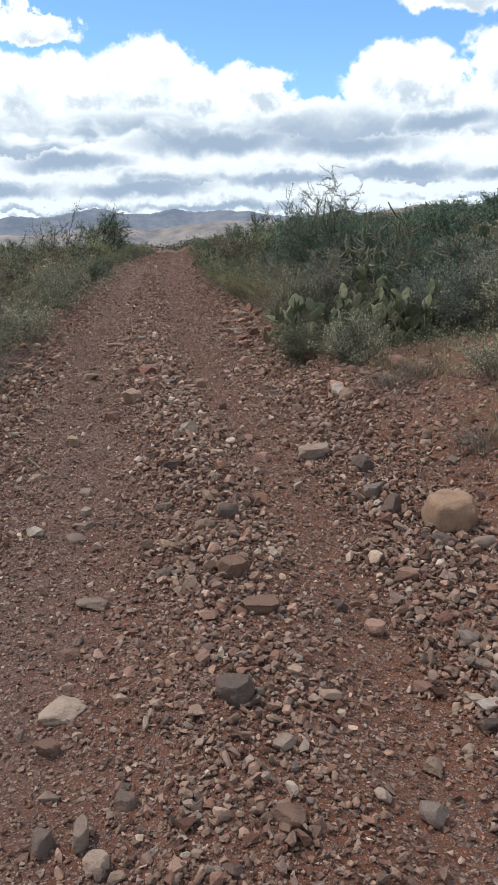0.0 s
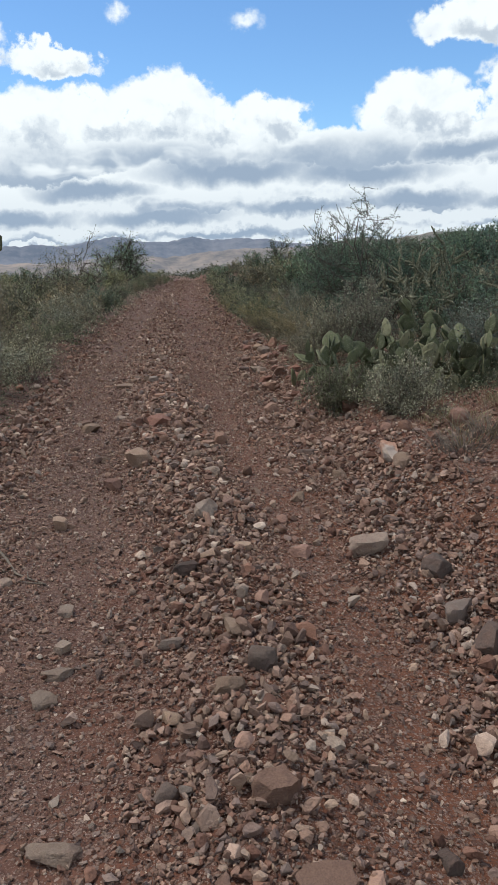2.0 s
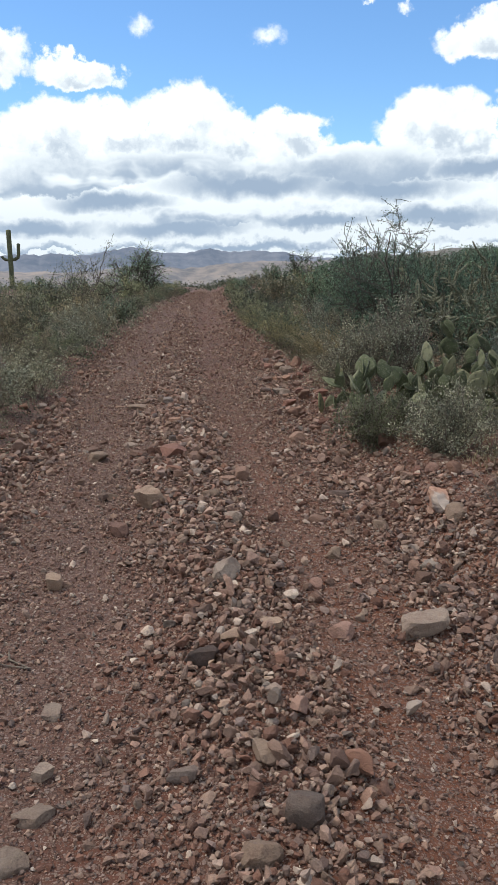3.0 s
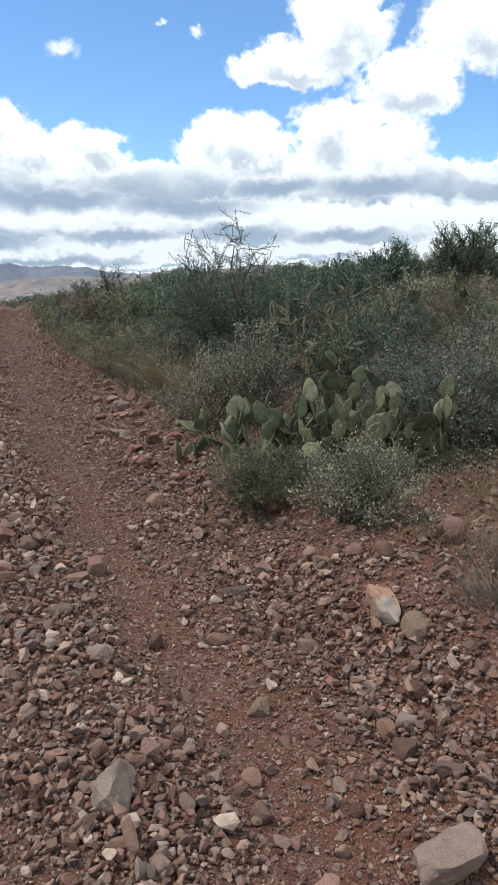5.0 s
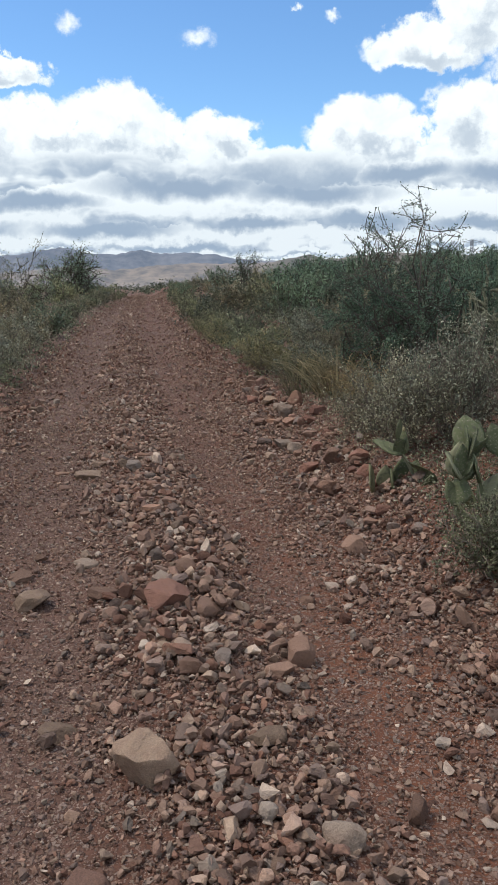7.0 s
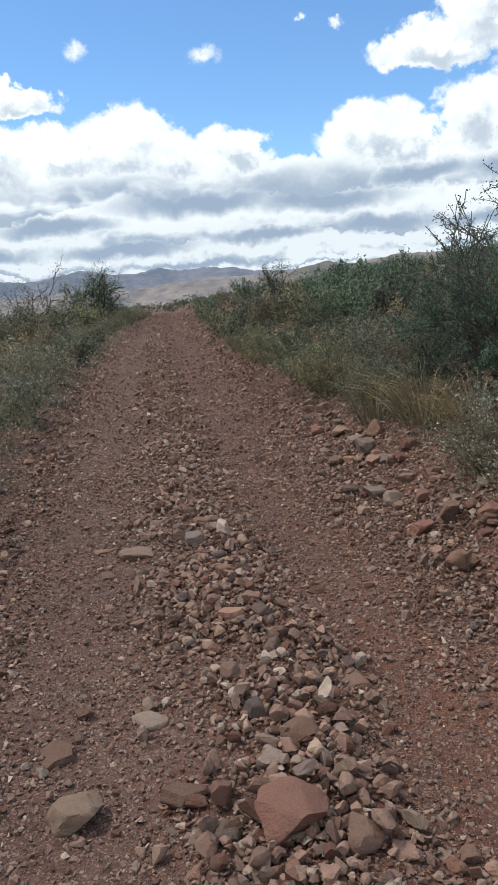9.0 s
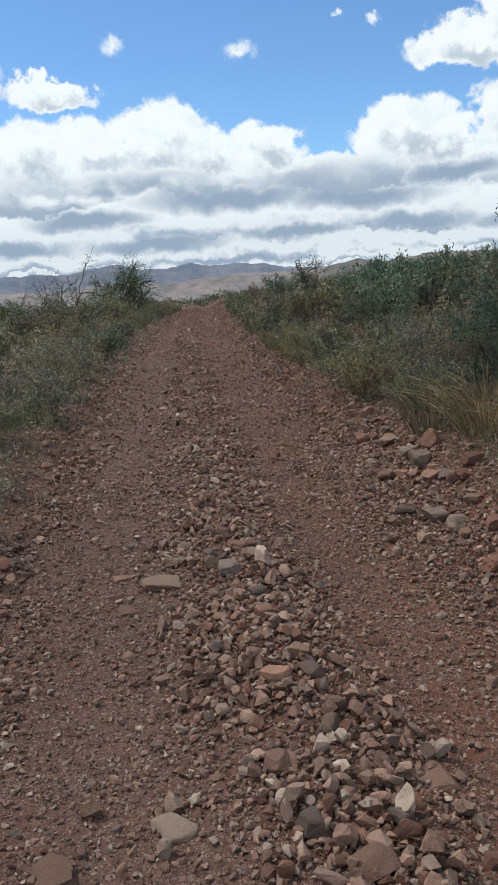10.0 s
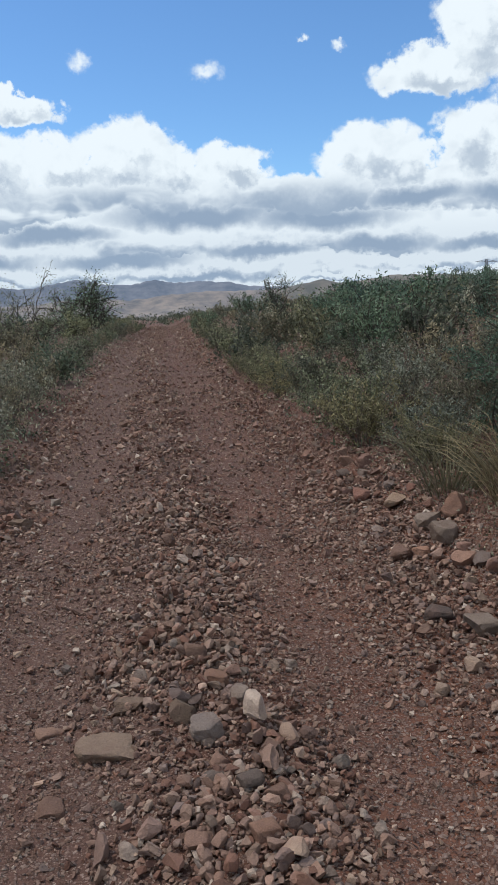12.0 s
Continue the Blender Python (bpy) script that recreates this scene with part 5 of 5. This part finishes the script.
rock(1.17, 4.46, 0.089, 0.088, 0.062, "brown")
rock(0.67, 4.51, 0.080, 0.073, 0.051, "pink")
rock(1.15, 4.55, 0.067, 0.104, 0.073, "brown")
rock(-0.59, 4.56, 0.101, 0.098, 0.069, "tan")
rock(1.23, 4.59, 0.098, 0.066, 0.047, "white")
rock(0.41, 4.69, 0.083, 0.064, 0.045, "brown")
rock(0.09, 4.71, 0.082, 0.064, 0.045, "pink")
rock(1.20, 4.85, 0.118, 0.070, 0.040, "pale")
rock(0.81, 4.87, 0.107, 0.084, 0.059, "tan")
rock(1.48, 4.96, 0.123, 0.124, 0.087, "tan")
rock(-0.00, 5.00, 0.077, 0.085, 0.059, "tan")
rock(1.45, 5.22, 0.170, 0.360, 0.150, "banded", label="pointed orange and white rock on the stony bank", pointed=0.6, turn=-18)
rock(1.13, 5.20, 0.099, 0.089, 0.062, "tan")
rock(-0.36, 5.32, 0.150, 0.130, 0.084, "pink", pointed=0.45)
rock(0.30, 5.37, 0.119, 0.103, 0.072, "pale")
rock(0.80, 5.44, 0.118, 0.079, 0.055, "brown")
rock(0.54, 5.48, 0.074, 0.084, 0.059, "brown")
rock(1.68, 5.63, 0.113, 0.116, 0.081, "orange")
rock(2.10, 5.73, 0.140, 0.188, 0.132, "pink")
rock(1.57, 5.74, 0.065, 0.098, 0.069, "pink")
rock(-0.21, 5.75, 0.200, 0.235, 0.150, "tan")
rock(0.16, 5.81, 0.147, 0.087, 0.059, "tan")
rock(1.50, 5.82, 0.073, 0.087, 0.061, "red")
rock(1.01, 5.86, 0.160, 0.095, 0.066, "dark")
rock(-0.49, 6.04, 0.145, 0.123, 0.070, "tan", sunk=0.45)
rock(-0.04, 6.26, 0.098, 0.083, 0.058, "brown")
rock(0.29, 6.27, 0.122, 0.072, 0.049, "brown")
rock(0.08, 6.32, 0.077, 0.095, 0.067, "grey")
rock(0.39, 6.37, 0.126, 0.149, 0.105, "brown")
rock(0.06, 6.43, 0.098, 0.058, 0.038, "grey")
rock(-0.13, 6.45, 0.071, 0.064, 0.045, "tan")
rock(0.14, 6.50, 0.074, 0.076, 0.053, "pale")
rock(0.34, 6.51, 0.095, 0.056, 0.034, "brown")
rock(1.46, 6.59, 0.155, 0.120, 0.084, "orange")
rock(0.33, 6.70, 0.060, 0.063, 0.044, "brown")
rock(0.06, 6.75, 0.108, 0.110, 0.077, "brown")
rock(-0.10, 6.84, 0.221, 0.198, 0.139, "red", label="large rounded reddish brown rock on the stone ridge")
rock(-0.29, 6.86, 0.093, 0.075, 0.053, "grey")
rock(0.54, 6.95, 0.081, 0.069, 0.070, "brown", sunk=0.45)
rock(-0.40, 7.07, 0.171, 0.101, 0.066, "brown")
rock(-0.73, 7.09, 0.205, 0.149, 0.104, "tan")
rock(-0.12, 7.14, 0.102, 0.096, 0.067, "pale")
rock(0.99, 7.17, 0.111, 0.066, 0.038, "pale")
rock(-0.01, 7.26, 0.128, 0.094, 0.066, "brown")
rock(-0.13, 7.41, 0.097, 0.106, 0.075, "dark")
rock(-0.80, 7.41, 0.190, 0.162, 0.070, "brown", sunk=0.45)
rock(0.93, 7.48, 0.172, 0.147, 0.103, "brown")
rock(-0.50, 7.56, 0.160, 0.127, 0.070, "pale", sunk=0.45)
rock(0.26, 7.62, 0.190, 0.145, 0.070, "brown", sunk=0.45)
rock(-0.01, 7.85, 0.093, 0.086, 0.060, "tan")
rock(1.21, 7.92, 0.121, 0.105, 0.073, "red")
rock(1.32, 8.19, 0.129, 0.084, 0.059, "brown")
rock(-0.15, 8.20, 0.135, 0.104, 0.073, "orange")
rock(-0.01, 8.21, 0.094, 0.092, 0.065, "dark")
rock(-0.30, 8.35, 0.076, 0.069, 0.048, "tan")
rock(-0.03, 8.36, 0.099, 0.093, 0.065, "brown")
rock(1.06, 8.52, 0.102, 0.101, 0.071, "brown")
rock(1.29, 8.55, 0.121, 0.125, 0.088, "red")
rock(-0.12, 8.71, 0.109, 0.103, 0.072, "orange")
rock(-0.30, 8.72, 0.092, 0.075, 0.053, "brown")
rock(1.33, 8.83, 0.147, 0.135, 0.095, "red")
rock(0.06, 8.85, 0.058, 0.050, 0.035, "pale")
rock(-0.06, 8.88, 0.097, 0.080, 0.056, "brown")
rock(-0.15, 8.94, 0.099, 0.082, 0.058, "grey")
rock(-0.25, 8.98, 0.080, 0.073, 0.051, "grey")
rock(-0.73, 9.02, 0.104, 0.088, 0.070, "brown", sunk=0.45)
rock(-0.24, 9.22, 0.140, 0.137, 0.096, "grey")
rock(-0.57, 9.28, 0.240, 0.180, 0.090, "tan", sunk=0.42)
rock(-0.32, 9.37, 0.102, 0.109, 0.076, "tan")
rock(0.63, 9.43, 0.068, 0.074, 0.052, "tan")
rock(-0.12, 9.44, 0.081, 0.095, 0.067, "pale")
rock(-0.79, 9.46, 0.109, 0.090, 0.070, "brown", sunk=0.45)
rock(1.18, 9.48, 0.112, 0.113, 0.079, "red")
rock(-0.51, 9.51, 0.131, 0.077, 0.050, "tan")
rock(0.81, 9.56, 0.103, 0.079, 0.056, "tan")
rock(-0.18, 9.60, 0.109, 0.093, 0.065, "orange")
rock(-0.46, 9.70, 0.088, 0.068, 0.048, "grey")
rock(1.33, 9.72, 0.153, 0.123, 0.086, "brown")
rock(0.12, 9.76, 0.065, 0.057, 0.040, "pale")
rock(-0.26, 9.82, 0.103, 0.100, 0.070, "brown")
rock(0.85, 10.05, 0.131, 0.116, 0.081, "dark")
rock(-0.50, 10.19, 0.086, 0.058, 0.041, "pale")
rock(1.28, 10.26, 0.151, 0.130, 0.091, "red")
rock(1.38, 10.39, 0.175, 0.121, 0.085, "red")
rock(1.15, 10.49, 0.148, 0.116, 0.081, "orange")
rock(0.94, 10.83, 0.157, 0.144, 0.101, "brown")
rock(1.17, 10.85, 0.159, 0.179, 0.125, "pale")
rock(1.18, 11.09, 0.160, 0.154, 0.108, "pale")
rock(-1.29, 12.01, 0.172, 0.117, 0.082, "tan")


def bank_foot_rocks():
    """Broken rocks fallen along the foot of the cut bank."""
    rng = np.random.default_rng(33)
    tones = ["red", "brown", "tan", "grey", "orange", "pink", "pale"]
    for _ in range(46):
        y = rng.uniform(7.4, 13.0)
        x = float(right_edge(y)) + rng.uniform(0.02, 0.42)
        size = rng.lognormal(math.log(0.10), 0.28)
        rock(x, y, size, size * rng.uniform(0.65, 0.95), size * rng.uniform(0.5, 0.75), tones[rng.integers(0, 7)], sunk=0.15,
             label="broken reddish rock at the foot of the cut bank")
    for _ in range(26):
        y = rng.uniform(6.0, 13.0)
        x = float(left_edge(y)) + rng.uniform(-0.25, 0.25)
        size = rng.lognormal(math.log(0.085), 0.25)
        rock(x, y, size, size * rng.uniform(0.65, 0.95), size * rng.uniform(0.45, 0.7), tones[rng.integers(0, 7)], sunk=0.18,
             label="broken greyish rock at the edge of the track")


bank_foot_rocks()
